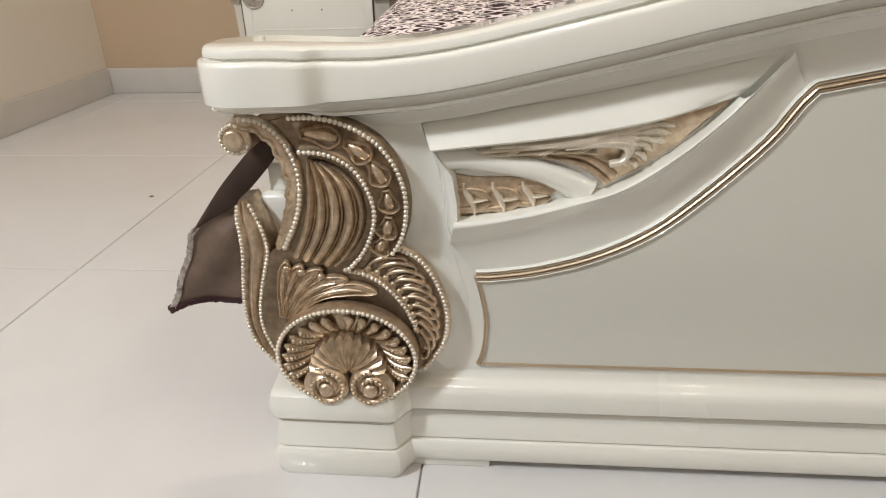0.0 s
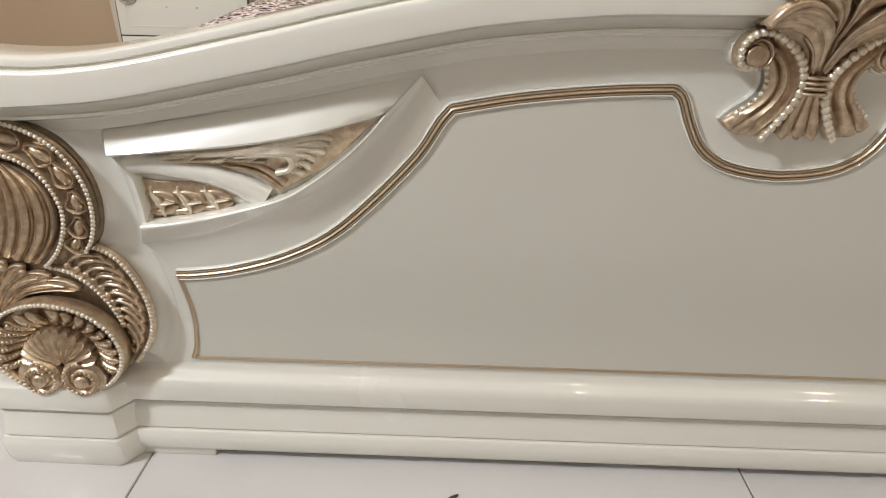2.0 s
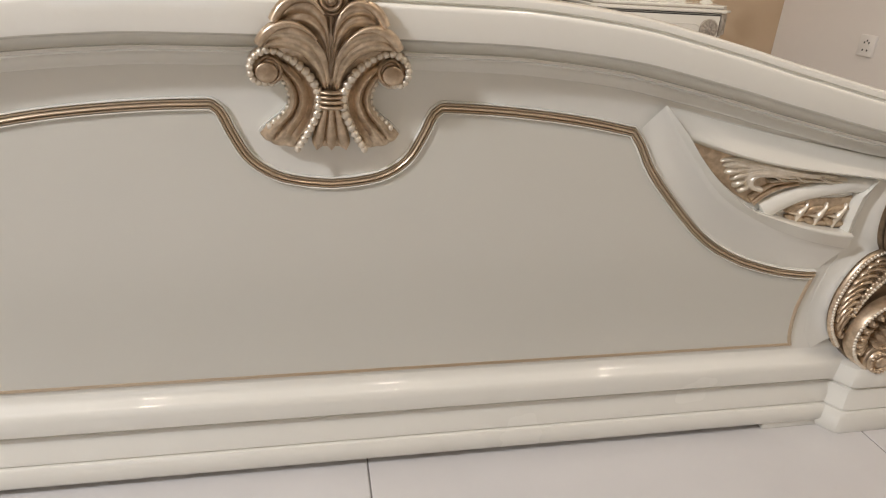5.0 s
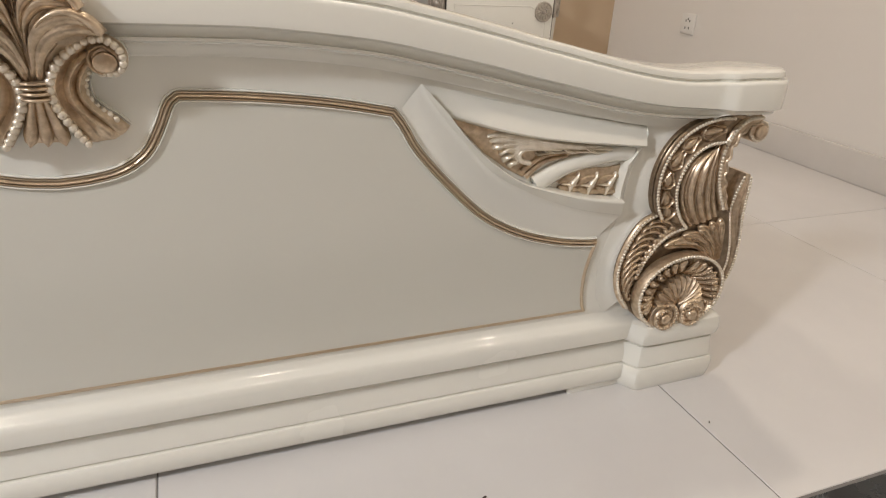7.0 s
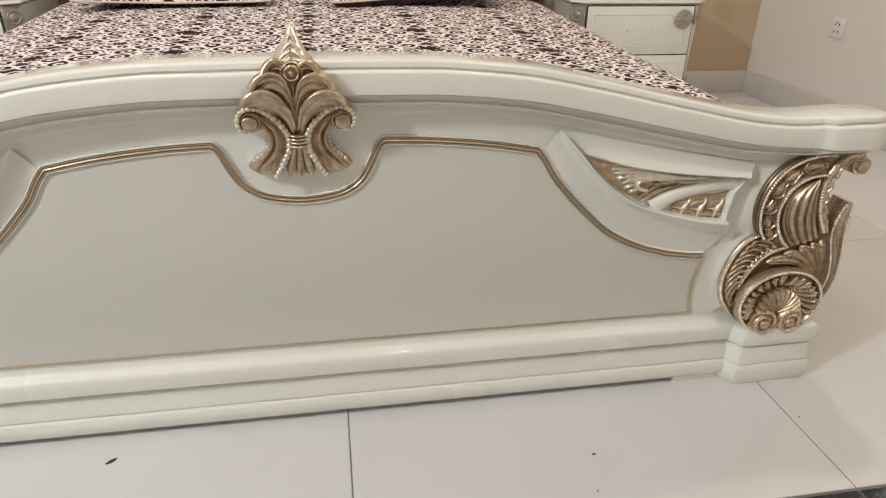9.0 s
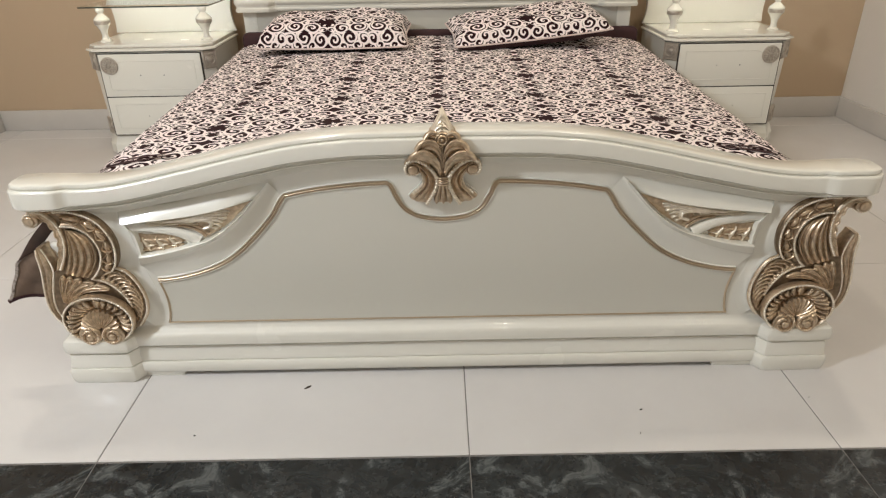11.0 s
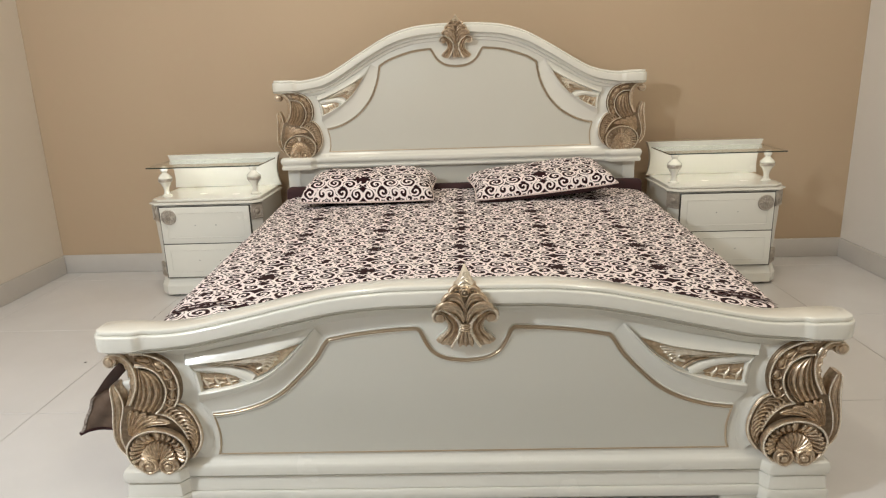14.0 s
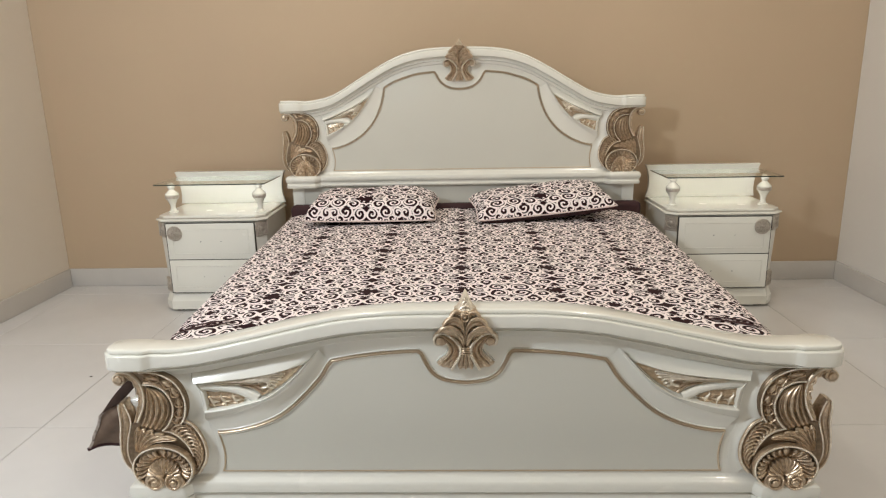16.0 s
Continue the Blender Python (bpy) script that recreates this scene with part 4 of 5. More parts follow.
    hook = curve([(-0.598, 0.4245), (-0.560, 0.4275), (-0.543, 0.4272), (-0.5355, 0.4205), (-0.5395, 0.4115), (-0.553, 0.4078)], 22)
    rib(bm, hook, lambda s: 0.0048 + 0.0028 * s, 0.0070, 0.0140, 6)
    add("leaf_spray", bm, HIGHLIGHT_GOLD, "champagne gilt feathered leaf, highlights put into its pale tone")

    # wheat ear
    bm = bmesh.new()
    slab(bm, [q(*r) for r in ((-0.712, 0.394), (-0.69, 0.3905), (-0.655, 0.3905), (-0.622, 0.3880), (-0.600, 0.3765), (-0.63, 0.3595), (-0.67, 0.3495), (-0.709, 0.3450), (-0.711, 0.368))], 0.002, 0.0055, 0.002)
    add("wheat_ground", bm, GOLD, "shaded gilt ground of the ear")
    nodes = ((-0.6955, 0.3640), (-0.6640, 0.3655), (-0.6325, 0.3695))
    for (u, v), far in zip(nodes, (1.0, 0.96, 0.85)):
        for sgn in (1, -1):
            bm = bmesh.new()
            rib(bm, curve([(u - 0.012, v + sgn * 0.0115 * far), (u + 0.006, v + sgn * 0.0105 * far), (u + 0.024, v + sgn * 0.0025)], 9), leaf_width(0.0125 * far, 0.45, 0.55), 0.0045, 0.0048, 6)
            add("wheat_leaf", bm, GOLD)
    for (u, v), far in zip(nodes, (1.0, 1.0, 0.9)):
        bm = bmesh.new()
        barb = curve([(u - 0.0065, v + 0.0195 * far), (u - 0.0050, v + 0.0115 * far), (u + 0.0015, v + 0.0015), (u + 0.0050, v - 0.0075 * far), (u + 0.0055, v - 0.0165 * far)], 16)
        rib(bm, barb, lambda s: 0.0034 + 0.0056 * math.sin(math.pi * s) ** 2, lambda s: 0.004 + 0.004 * math.sin(math.pi * s), 0.0055, 7)
        rib(bm, curve([(u - 0.001, v), (u + 0.008, v), (u + 0.020, v + 0.0018)], 7), lambda s: 0.0062 - 0.0040 * s, lambda s: 0.0078 - 0.002 * s, 0.0055, 7)
        add("wheat_barb", bm, HIGHLIGHT_GOLD, "champagne gilt barb, highlight put into its pale tone")
    return made


def spandrel(board, spec, s):
    key = "spandrel" + str(spec["lift"])
    place_parts(key, lambda: spandrel_parts(spec), board, Matrix.Identity(4) if s < 0 else MIRROR)


# ---- the crest in the middle of the rail ----
def crest_ground(v):
    return blend(v, [(0.47, 0.020), (0.53, 0.028), (0.565, 0.040), (0.583, 0.0485), (0.60, 0.050), (0.63, 0.050)])


def crest_leaf(bm, low, high, rise, flutes=3, rows=22):
    """A fluted acanthus leaf between two edges that meet at its tip, with a curled lip."""
    a, b = spline(low, rows), spline(high, rows)
    cols = flutes * 5
    rings = []
    for i in range(rows + 1):
        t = i / rows
        ring = []
        for j in range(cols + 1):
            c = j / cols
            p = a[i].lerp(b[i], c)
            swell = math.sin(math.pi * min(1.0, 0.10 + 0.78 * t))
            ring.append(at(p, crest_ground(p.y) + 0.002 + rise * swell * (0.55 + 0.45 * c) + 0.0030 * abs(math.sin(math.pi * flutes * c)) * min(1.0, 0.25 + t * 1.3) * min(1.0, (1.04 - t) * 5)))
        rings.append(ring)
    under = [at(p, 0.012) for p in b]
    loft(bm, rings, closed=False)
    loft(bm, [[r[-1] for r in rings], under], closed=False)
    loft(bm, [[r[0] for r in rings], [at(p, 0.012) for p in a]], closed=False)
    top = b[int(rows * 0.45):]
    n = len(top) - 1
    rib(bm, top, lambda s: 0.0030 + 0.0085 * s ** 2 * (1.25 - s) * 3.2, lambda s: 0.003 + 0.0085 * s * s, lambda s: crest_ground(top[min(n, round(s * n))].y) + 0.0015 + rise * math.sin(math.pi * min(1.0, 0.10 + 0.78 * (0.45 + 0.55 * s))), 7, -0.001)


def crest_parts():
    made = []

    def add(name, bm, mat=GOLD, label=""):
        # the foot of the crest is a little drawn out
        for vert in bm.verts:
            vert.co.x *= 1.025
            vert.co.y *= 1.10
            vert.co.z -= 0.13 * max(0.0, 0.52 - vert.co.z)
            vert.co.z = 0.534 + (vert.co.z - 0.534) * 1.03
        made.append((name, bm, mat, label))

    def lay(bm, path, width, height, sink=0.0, k=7):
        n = len(path) - 1
        rib(bm, path, width, height, lambda s: crest_ground(path[min(n, round(s * n))].y) - sink, k)

    # core that carries the leaves
    bm = bmesh.new()
    core = [(0.0, 0.474, 0.018), (0.0, 0.50, 0.014), (0.0, 0.522, 0.014), (0.0, 0.545, 0.028), (0.0, 0.560, 0.050), (0.0, 0.575, 0.054), (0.0, 0.588, 0.045), (0.0, 0.600, 0.040), (0.0, 0.612, 0.032), (0.0, 0.626, 0.022)]
    rings = []
    for _, v, h in core:
        g = crest_ground(v)
        rings.append([at((u, v), w) for u, w in ((-h, 0.0), (-h, g - 0.004), (-h * 0.9, g - 0.0005), (0, g + 0.001), (h * 0.9, g - 0.0005), (h, g - 0.004), (h, 0.0))])
    loft(bm, rings)
    add("crest_core", bm, GOLD, "gilt core")

    for k in (-1, 1):
        def edge(*rows):
            return [(-k * u, v) for u, v in rows]

        # acanthus leaves
        for low, high, rise in ((((0.006, 0.528), (0.013, 0.550), (0.026, 0.5655), (0.042, 0.5725), (0.055, 0.5725), (0.0650, 0.5720)), ((0.001, 0.540), (0.006, 0.568), (0.017, 0.585), (0.032, 0.5945), (0.046, 0.5945), (0.058, 0.588), (0.0675, 0.5755)), 0.011),
                                (((0.002, 0.552), (0.007, 0.577), (0.016, 0.5905), (0.028, 0.5955), (0.040, 0.5930), (0.0500, 0.5935)), ((0.0005, 0.566), (0.003, 0.594), (0.009, 0.608), (0.019, 0.6165), (0.032, 0.6170), (0.044, 0.6105), (0.0530, 0.5975)), 0.010),
                                (((0.001, 0.585), (0.005, 0.608), (0.011, 0.618), (0.019, 0.6215), (0.027, 0.6195), (0.033, 0.6180)), ((0.0005, 0.590), (0.002, 0.613), (0.007, 0.626), (0.014, 0.632), (0.022, 0.6325), (0.029, 0.628), (0.0350, 0.6200)), 0.006)):
            bm = bmesh.new()
            crest_leaf(bm, edge(*low), edge(*high), rise, 2)
            add("acanthus_leaf", bm)

        # flutes that fan out from the ties
        for start, mid, end in (((0.0030, 0.530), (0.0040, 0.550), (0.0058, 0.572)), ((0.0075, 0.531), (0.0125, 0.551), (0.0240, 0.5665))):
            bm = bmesh.new()
            lay(bm, spline(edge(start, mid, end), 12), lambda t: 0.0035 + 0.0045 * t, lambda t: 0.0040 + 0.0025 * math.sin(math.pi * t), 0.0005)
            add("stem_flute", bm)

        # scroll in the form of a C, with its volute
        back = spline(edge((0.0355, 0.472), (0.0250, 0.487), (0.0165, 0.502), (0.0130, 0.512), (0.0130, 0.527), (0.0215, 0.5445), (0.034, 0.557), (0.0475, 0.566), (0.0625, 0.5685), (0.0750, 0.561), (0.0790, 0.549), (0.0735, 0.5375), (0.0590, 0.5365)), 50)
        front = spline(edge((0.0745, 0.4845), (0.0640, 0.4945), (0.0520, 0.5030), (0.0445, 0.5120), (0.0430, 0.5220), (0.0470, 0.534), (0.0530, 0.5420)), 26)
        spine_back = spline([tuple(p) for p in back[:31]], 26)
        profile = ((0.0, 0.002), (0.06, 0.008), (0.14, 0.0085), (0.22, 0.003), (0.30, 0.0015), (0.40, 0.007), (0.50, 0.009), (0.58, 0.006), (0.64, 0.002), (0.72, 0.006), (0.80, 0.007), (0.88, 0.004), (0.95, 0.001), (1.0, -0.006))
        rings = []
        for i, (p, q) in enumerate(zip(spine_back, front)):
            t = i / 26
            fade = min(1.0, 0.55 + t * 2.0)
            rings.append([at(p.lerp(q, c), min(0.034, crest_ground(p.lerp(q, c).y)) - 0.006 + h * fade + 0.004 * math.sin(math.pi * t)) for c, h in profile])
        bm = bmesh.new()
        loft(bm, rings, closed=False)
        away = (spine_back[0] - spine_back[3]).lerp(front[0] - front[3], 0.5).normalized()
        bulb = [[Vector((p.x + away.x * far * math.sin(math.pi * c) ** 0.7, p.y + drop, p.z + away.y * far * math.sin(math.pi * c) ** 0.7)) for p, (c, _) in zip(rings[0], profile)] for far, drop in ((0.0035, 0.0012), (0.0060, 0.0040), (0.0070, 0.0085))]
        loft(bm, [rings[0]] + bulb, closed=False)
        foot = bulb[-1]
        loft(bm, [foot, [Vector((p.x, 0.0, p.z)) for p in foot]], closed=False)
        rib(bm, back, 0.0085, 0.012, lambda s: min(0.034, crest_ground(back[min(50, round(s * 50))].y)) - 0.008, 5)
        slab(bm, [Vector(p) for p in edge(*[tuple(p) for p in ellipse((0.0635, 0.5505), 0.0170, 0.0182, 0, 360, 26)[:-1]])], 0.0, 0.0325, 0.003)
        rib(bm, spline(edge((0.060, 0.5360), (0.052, 0.541), (0.049, 0.550), (0.053, 0.558), (0.062, 0.562), (0.069, 0.558)), 18), 0.005, 0.005, 0.0335, 5)
        add("crest_scroll", bm, GOLD, "antique champagne gilt scroll")
        bm = bmesh.new()
        knob = [tuple(p) for p in ellipse((0.0630, 0.5468), 0.0112, 0.0100, 0, 360, 24)[:-1]]
        slab(bm, [Vector(p) for p in edge(*knob)], 0.030, 0.0395, 0.0022)
        add("knob", bm, GOLD, "flat round gilt knob")

        # cream side of the casting
        bm = bmesh.new()
        lower = [(p + (p - q).normalized() * 0.0008, q + (q - p).normalized() * 0.0016) for p, q in zip(spine_back, front)]
        loft(bm, [[at(p, 0.0), at(p, 0.010), at(q, crest_ground(q.y) - 0.0135), at(q, 0.0)] for p, q in lower])
        slab(bm, [Vector(p) for p in edge(*[tuple(p) for p in ellipse((0.0640, 0.5505), 0.0195, 0.0205, 0, 360, 26)[:-1]])], 0.0, 0.0270, 0.003)
        add("crest_backing", bm, CREAM, "cream edge of the casting")

        bm = bmesh.new()
        n = len(back) - 1
        run, total = 0.0, length(back)
        while run <= total:
            s = run / total
            r = blend(s, [(0.0, 0.0040), (0.25, 0.0053), (0.5, 0.0050), (0.75, 0.0042), (1.0, 0.0040)])
            x = s * n
            i = min(n - 1, int(x))
            p = back[i].lerp(back[i + 1], x - i)
            bead(bm, p, r, min(0.034, crest_ground(p.y)) + 0.0036)
            run += r * 1.5
        m = len(front) - 1
        beads(bm, [p.lerp(q, 0.07) for p, q in zip(front, spine_back)][4:-1], 0.0035, lambda s: crest_ground(front[min(m, round(4 + s * (m - 5)))].y) - 0.004, 1.9)
        add("bead_string", bm, PEARL, "row of small silvered beads, highlights put into their colour")

    # ties and tongues below, rose and flame above
    for v in (0.5280, 0.5232, 0.5184, 0.5136):
        bm = bmesh.new()
        rib(bm, [Vector((-0.0125 + 0.0025 * i, v)) for i in range(11)], 0.0040, 0.0050, lambda t: 0.030 + 0.006 * math.sin(math.pi * t), 6)
        add("tie", bm)
    for u in (-0.0125, 0.0, 0.0125):
        bm = bmesh.new()
        lay(bm, spline([(u * 0.45, 0.514), (u * 0.8, 0.495), (u * 1.25, 0.471)], 10), leaf_width(0.0135, 0.22, 0.5), 0.006, 0.001)
        add("tongue", bm)
    bm = bmesh.new()
    dome(bm, (0, 0.6190), 0.0150, 0.050, 0.010, 16)
    for r, w in ((0.0135, 0.0585), (0.0090, 0.0625)):
        swirl = [Vector((math.cos(radians(40 * i)) * r * (1 - 0.006 * i), 0.6190 + math.sin(radians(40 * i)) * r * (1 - 0.006 * i))) for i in range(11)]
        rib(bm, spline([tuple(p) for p in swirl], 30), 0.0045, 0.0048, w - 0.002, 5)
    dome(bm, (0.0, 0.6190), 0.0045, 0.0605, 0.006, 9)
    add("rose", bm)
    bm = bmesh.new()
    rings = []
    for v, h, y in ((0.608, 0.029, -0.053), (0.620, 0.030, -0.052), (0.632, 0.025, -0.044), (0.642, 0.0175, -0.034), (0.652, 0.011, -0.024), (0.662, 0.0055, -0.016), (0.670, 0.001, -0.012)):
        rings.append([Vector((math.cos(a) * h, y + 0.018 + math.sin(a) * min(0.018, h * 0.9), v)) for a in (math.tau * i / 16 for i in range(16))])
    loft(bm, rings)
    add("flame", bm, PEARL, "pale gilt flame tip")
    for j in range(5):
        for k in (-1, 1):
            bm = bmesh.new()
            v = 0.618 + 0.0085 * j
            h = 0.027 - 0.0052 * j
            lift_w = blend(v, [(0.608, 0.053), (0.632, 0.046), (0.652, 0.026), (0.67, 0.012)])
            rib(bm, spline([(0.001 * k, v + 0.008), (h * 0.55 * k, v + 0.004), (h * k, v - 0.004)], 7), 0.0062, 0.0055, lift_w - 0.002, 5)
            add("flame_barb", bm, PEARL)
    return made


def crest(board, spec):
    place_parts("crest", crest_parts, board, Matrix.Translation((-0.006, 0, spec["crest"])))

# ---- bedding ----
def spread_height(x, y):
    z = blend(y, [(0.05, 0.447), (0.4, 0.463), (1.0, 0.473), (1.6, 0.490), (2.0, 0.508)])
    z += 0.030 * (1 - min(1.0, abs(x) / 0.95) ** 2.5)
    return z + 0.004 * noise.noise((x * 3.1, y * 2.3, 0.4)) + 0.0022 * noise.noise((x * 9, y * 7, 2.0))


def spread_half(y):
    return blend(y, [(0.05, 0.926), (0.4, 0.954), (0.8, 0.975), (1.3, 0.990), (1.95, 1.0)])


def bedspread():
    """The cover over the mattress: a soft top that rolls over the edges and hangs down the sides."""
    bm = bmesh.new()
    rings = []
    ny = 64
    for j in range(ny + 1):
        y = 0.062 + 1.905 * j / ny
        half = spread_half(y)
        ring = []
        for i in range(69):
            s = -1.22 + 2.44 * i / 68
            a = abs(s)
            if a < 0.965:
                x, drop = s * half, 0.0
                edge = max(0.0, (a - 0.88) / 0.085)
                drop = 0.012 * edge * edge
            else:
                r = (a - 0.965) / 0.255
                x = math.copysign(half * 0.965 + 0.034 * math.sin(min(1, r * 3) * math.pi / 2), s)
                drop = 0.012 + 0.21 * r
                x += 0.008 * math.sin(y * 17 + (3 if s > 0 else 0)) * r
            z = spread_height(max(-half, min(half, x)), y) - drop
            if j == 0:
                z -= 0.02
            ring.append(Vector((x, y, z)))
        rings.append(ring)
    loft(bm, rings, closed=False)
    lowest = [Vector((p.x, p.y, 0.30)) for p in rings[0]]
    loft(bm, [rings[0], lowest], closed=False)
    bmesh.ops.remove_doubles(bm, verts=bm.verts, dist=0.0004)
    return bm


spread = part("bedspread", bedspread(), SPREAD, None, "dark brown bedspread with pale pink damask scrolls", 70)
tagged(spread, "", "bedspread")
# the front left corner hangs down: a fold with shade in its brown above, the plain lining below
flap = bmesh.new()
left = spline([(-0.972, 0.345), (-1.000, 0.331), (-1.027, 0.311), (-1.031, 0.296), (-1.036, 0.280), (-1.043, 0.266), (-1.049, 0.252), (-1.053, 0.234), (-1.062, 0.2175)], 24)
right = spline([(-0.932, 0.356), (-0.936, 0.330), (-0.940, 0.300), (-0.944, 0.270), (-0.947, 0.245), (-0.950, 0.224)], 24)


def flap_depth(i, s):
    """How far back the cloth hangs: its lower left tip swings forward."""
    return 0.030 - 0.029 * (i / 24) * (1 - s) ** 1.2 - 0.006 * math.sin(math.pi * s) * math.sin(i * 0.16) - 0.0025 * math.sin(9 * s + i * 0.3)


front_rows, back_rows = [], []
for i, (a, b) in enumerate(zip(left, right)):
    row = []
    for k in range(15):
        s = k / 14
        p = a.lerp(b, s)
        sway = 0.004 * math.sin(s * 7) * (i / 24) ** 4
        row.append(Vector((p.x, flap_depth(i, s), p.y + sway)))
    front_rows.append(row)
    back_rows.append([q + Vector((0.0008, 0.003, 0.0008)) for q in row])
loft(flap, [f + list(reversed(r)) for f, r in zip(front_rows, back_rows)])
part("lining_flap", flap, BROWN, spread, "hanging corner showing plain brown lining", 70)
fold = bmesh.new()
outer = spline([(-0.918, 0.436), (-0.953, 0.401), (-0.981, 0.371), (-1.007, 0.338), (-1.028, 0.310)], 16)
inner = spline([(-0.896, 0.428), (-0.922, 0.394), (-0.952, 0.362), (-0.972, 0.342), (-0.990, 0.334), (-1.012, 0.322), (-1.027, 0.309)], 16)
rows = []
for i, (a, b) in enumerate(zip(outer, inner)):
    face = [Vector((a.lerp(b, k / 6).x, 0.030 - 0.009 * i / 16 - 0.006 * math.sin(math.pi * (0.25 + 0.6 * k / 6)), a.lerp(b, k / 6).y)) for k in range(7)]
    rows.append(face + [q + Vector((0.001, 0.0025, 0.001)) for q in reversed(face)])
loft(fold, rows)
part("shaded_fold", fold, FOLD, spread, "folded brown upper edge, shade put into its colour", 70)
serge = bmesh.new()
for i in range(8, 24):
    for k in range(5):
        p = left[i].lerp(left[i + 1], k / 5)
        jag = 0.0018 * noise.noise((i * 2.1, k * 3.3, 1.5))
        y = flap_depth(i + k / 5, 0.0)
        box(serge, p.x - 0.0030 + jag, p.x + 0.0042, y - 0.0022, y + 0.0014, p.y - 0.0008, p.y + 0.0011)
part("stitched_edge", serge, SERGE, spread, "pale grey stitched edge")
hem = bmesh.new()
for k in range(44):
    s = k / 43
    p = left[24].lerp(right[24], s)
    jag = 0.0016 * noise.noise((k * 2.7, 5.1, 1.5))
    y = flap_depth(24, s)
    z = p.y + 0.004 * math.sin(s * 7)
    box(hem, p.x - 0.0019, p.x + 0.0019, y - 0.003, y + 0.004, z - 0.0042 + jag, z + 0.0025)
box(hem, -1.068, -1.058, -0.003, 0.004, 0.2135, 0.2215, 0.002, 1)
part("frayed_hem", hem, MAROON, spread, "dark frayed hem")
for sgn in (-1, 1):
    for off, wide in ((0.0, 0.010), (0.026, 0.007)):
        bm = bmesh.new()
        rings = []
        for i in range(13):
            x = 0.918 - 0.19 * i / 12
            y = 0.272 + 0.034 * i / 12 + off
            w = wide * min(1.0, 0.25 + i / 6, 1.4 - i / 12)
            rings.append([Vector((sgn * x, y + d, spread_height(x, y + d) - 0.012 * max(0.0, (x / spread_half(y) - 0.88) / 0.085) ** 2 + 0.0030)) for d in (-w, 0.0, w)])
        loft(bm, rings, closed=False)
        part("hem_stripe", bm, MAROON, spread, "dark stripe along the hem")

sheet = part("under_sheet", boxed(-0.965, 0.965, 1.925, 2.008, 0.36, 0.556, 0.025, 3), MAROON, None, "dark maroon sheet tucked at the head of the mattress")
tagged(sheet, "", "sheet")
mattress = part("mattress", boxed(-0.862, 0.862, 0.066, 1.885, 0.30, 0.43, 0.03, 3), DARK, None, "mattress hidden under the patterned bedspread")
tagged(mattress, "", "mattress")
for s in (-1, 1):
    part("side_rail", boxed(min(s * 0.868, s * 0.915), max(s * 0.868, s * 0.915), 0.034, 2.03, 0.16, 0.372, 0.008), CREAM, bed, "plain cream side rail")
part("corner_block", boxed(-0.938, -0.884, 0.010, 0.0335, 0.24, 0.364, 0.010, 3), CREAM, bed, "cream corner block")
part("corner_block", boxed(-0.931, -0.884, 0.0345, 0.046, 0.30, 0.394, 0.006, 2), CREAM, bed, "cream corner block")
part("bed_base", boxed(-0.861, 0.861, 0.04, 2.03, 0.20, 0.298), DARK, bed, "dark slatted base")


def pillow(name, w, d, h, low, m, label):
    """A soft flat cushion with pinched corners; brown below the seam."""
    holder = empty(name, m)
    tagged(holder, label, "pillow", "pillows on the bed")
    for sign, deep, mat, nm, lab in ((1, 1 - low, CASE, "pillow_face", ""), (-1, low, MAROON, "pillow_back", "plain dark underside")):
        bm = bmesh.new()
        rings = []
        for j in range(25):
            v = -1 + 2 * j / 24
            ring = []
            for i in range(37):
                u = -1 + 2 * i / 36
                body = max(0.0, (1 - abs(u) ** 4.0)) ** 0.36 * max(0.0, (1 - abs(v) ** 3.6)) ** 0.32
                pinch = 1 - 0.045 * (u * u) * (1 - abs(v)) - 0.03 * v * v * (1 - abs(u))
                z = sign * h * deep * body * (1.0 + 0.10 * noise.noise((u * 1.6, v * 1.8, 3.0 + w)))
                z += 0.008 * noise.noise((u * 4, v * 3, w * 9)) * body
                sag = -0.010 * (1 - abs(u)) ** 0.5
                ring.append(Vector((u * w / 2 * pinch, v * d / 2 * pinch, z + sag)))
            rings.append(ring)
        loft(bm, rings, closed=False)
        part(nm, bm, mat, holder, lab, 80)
    bm = bmesh.new()
    loop = []
    for u, v in [(i / 12, -1) for i in range(-12, 12)] + [(1, i / 8) for i in range(-8, 8)] + [(-i / 12, 1) for i in range(-12, 12)] + [(-1, -i / 8) for i in range(-8, 8)]:
        pinch = 1 - 0.045 * (u * u) * (1 - abs(v)) - 0.03 * v * v * (1 - abs(u))
        loop.append(Vector((u * w / 2 * pinch, v * d / 2 * pinch, -0.010 * (1 - abs(u)) ** 0.5)))
    rings = []
    for i, p in enumerate(loop):
        t = (loop[(i + 1) % len(loop)] - loop[i - 1]).normalized()
        n = Vector((t.y, -t.x, 0))
        rings.append([p + n * math.cos(a) * 0.004 + Vector((0, 0, math.sin(a) * 0.004)) for a in (math.tau * k / 6 for k in range(6))])
    rings.append(rings[0])
    loft(bm, rings, caps=False)
    part("piping", bm, PIPING, holder, "pale pink piping")
    return holder


pillow("pillow", 0.665, 0.37, 0.118, 0.12, pose(-0.476, 1.765, 0.566, 7, 0, -0.5), "damask pillow with pale scrolls, lying by the headboard")
pillow("pillow", 0.70, 0.37, 0.118, 0.36, pose(0.392, 1.770, 0.592, 8, -4.5, 6.0), "damask pillow with dark diamonds, tilted by the headboard")

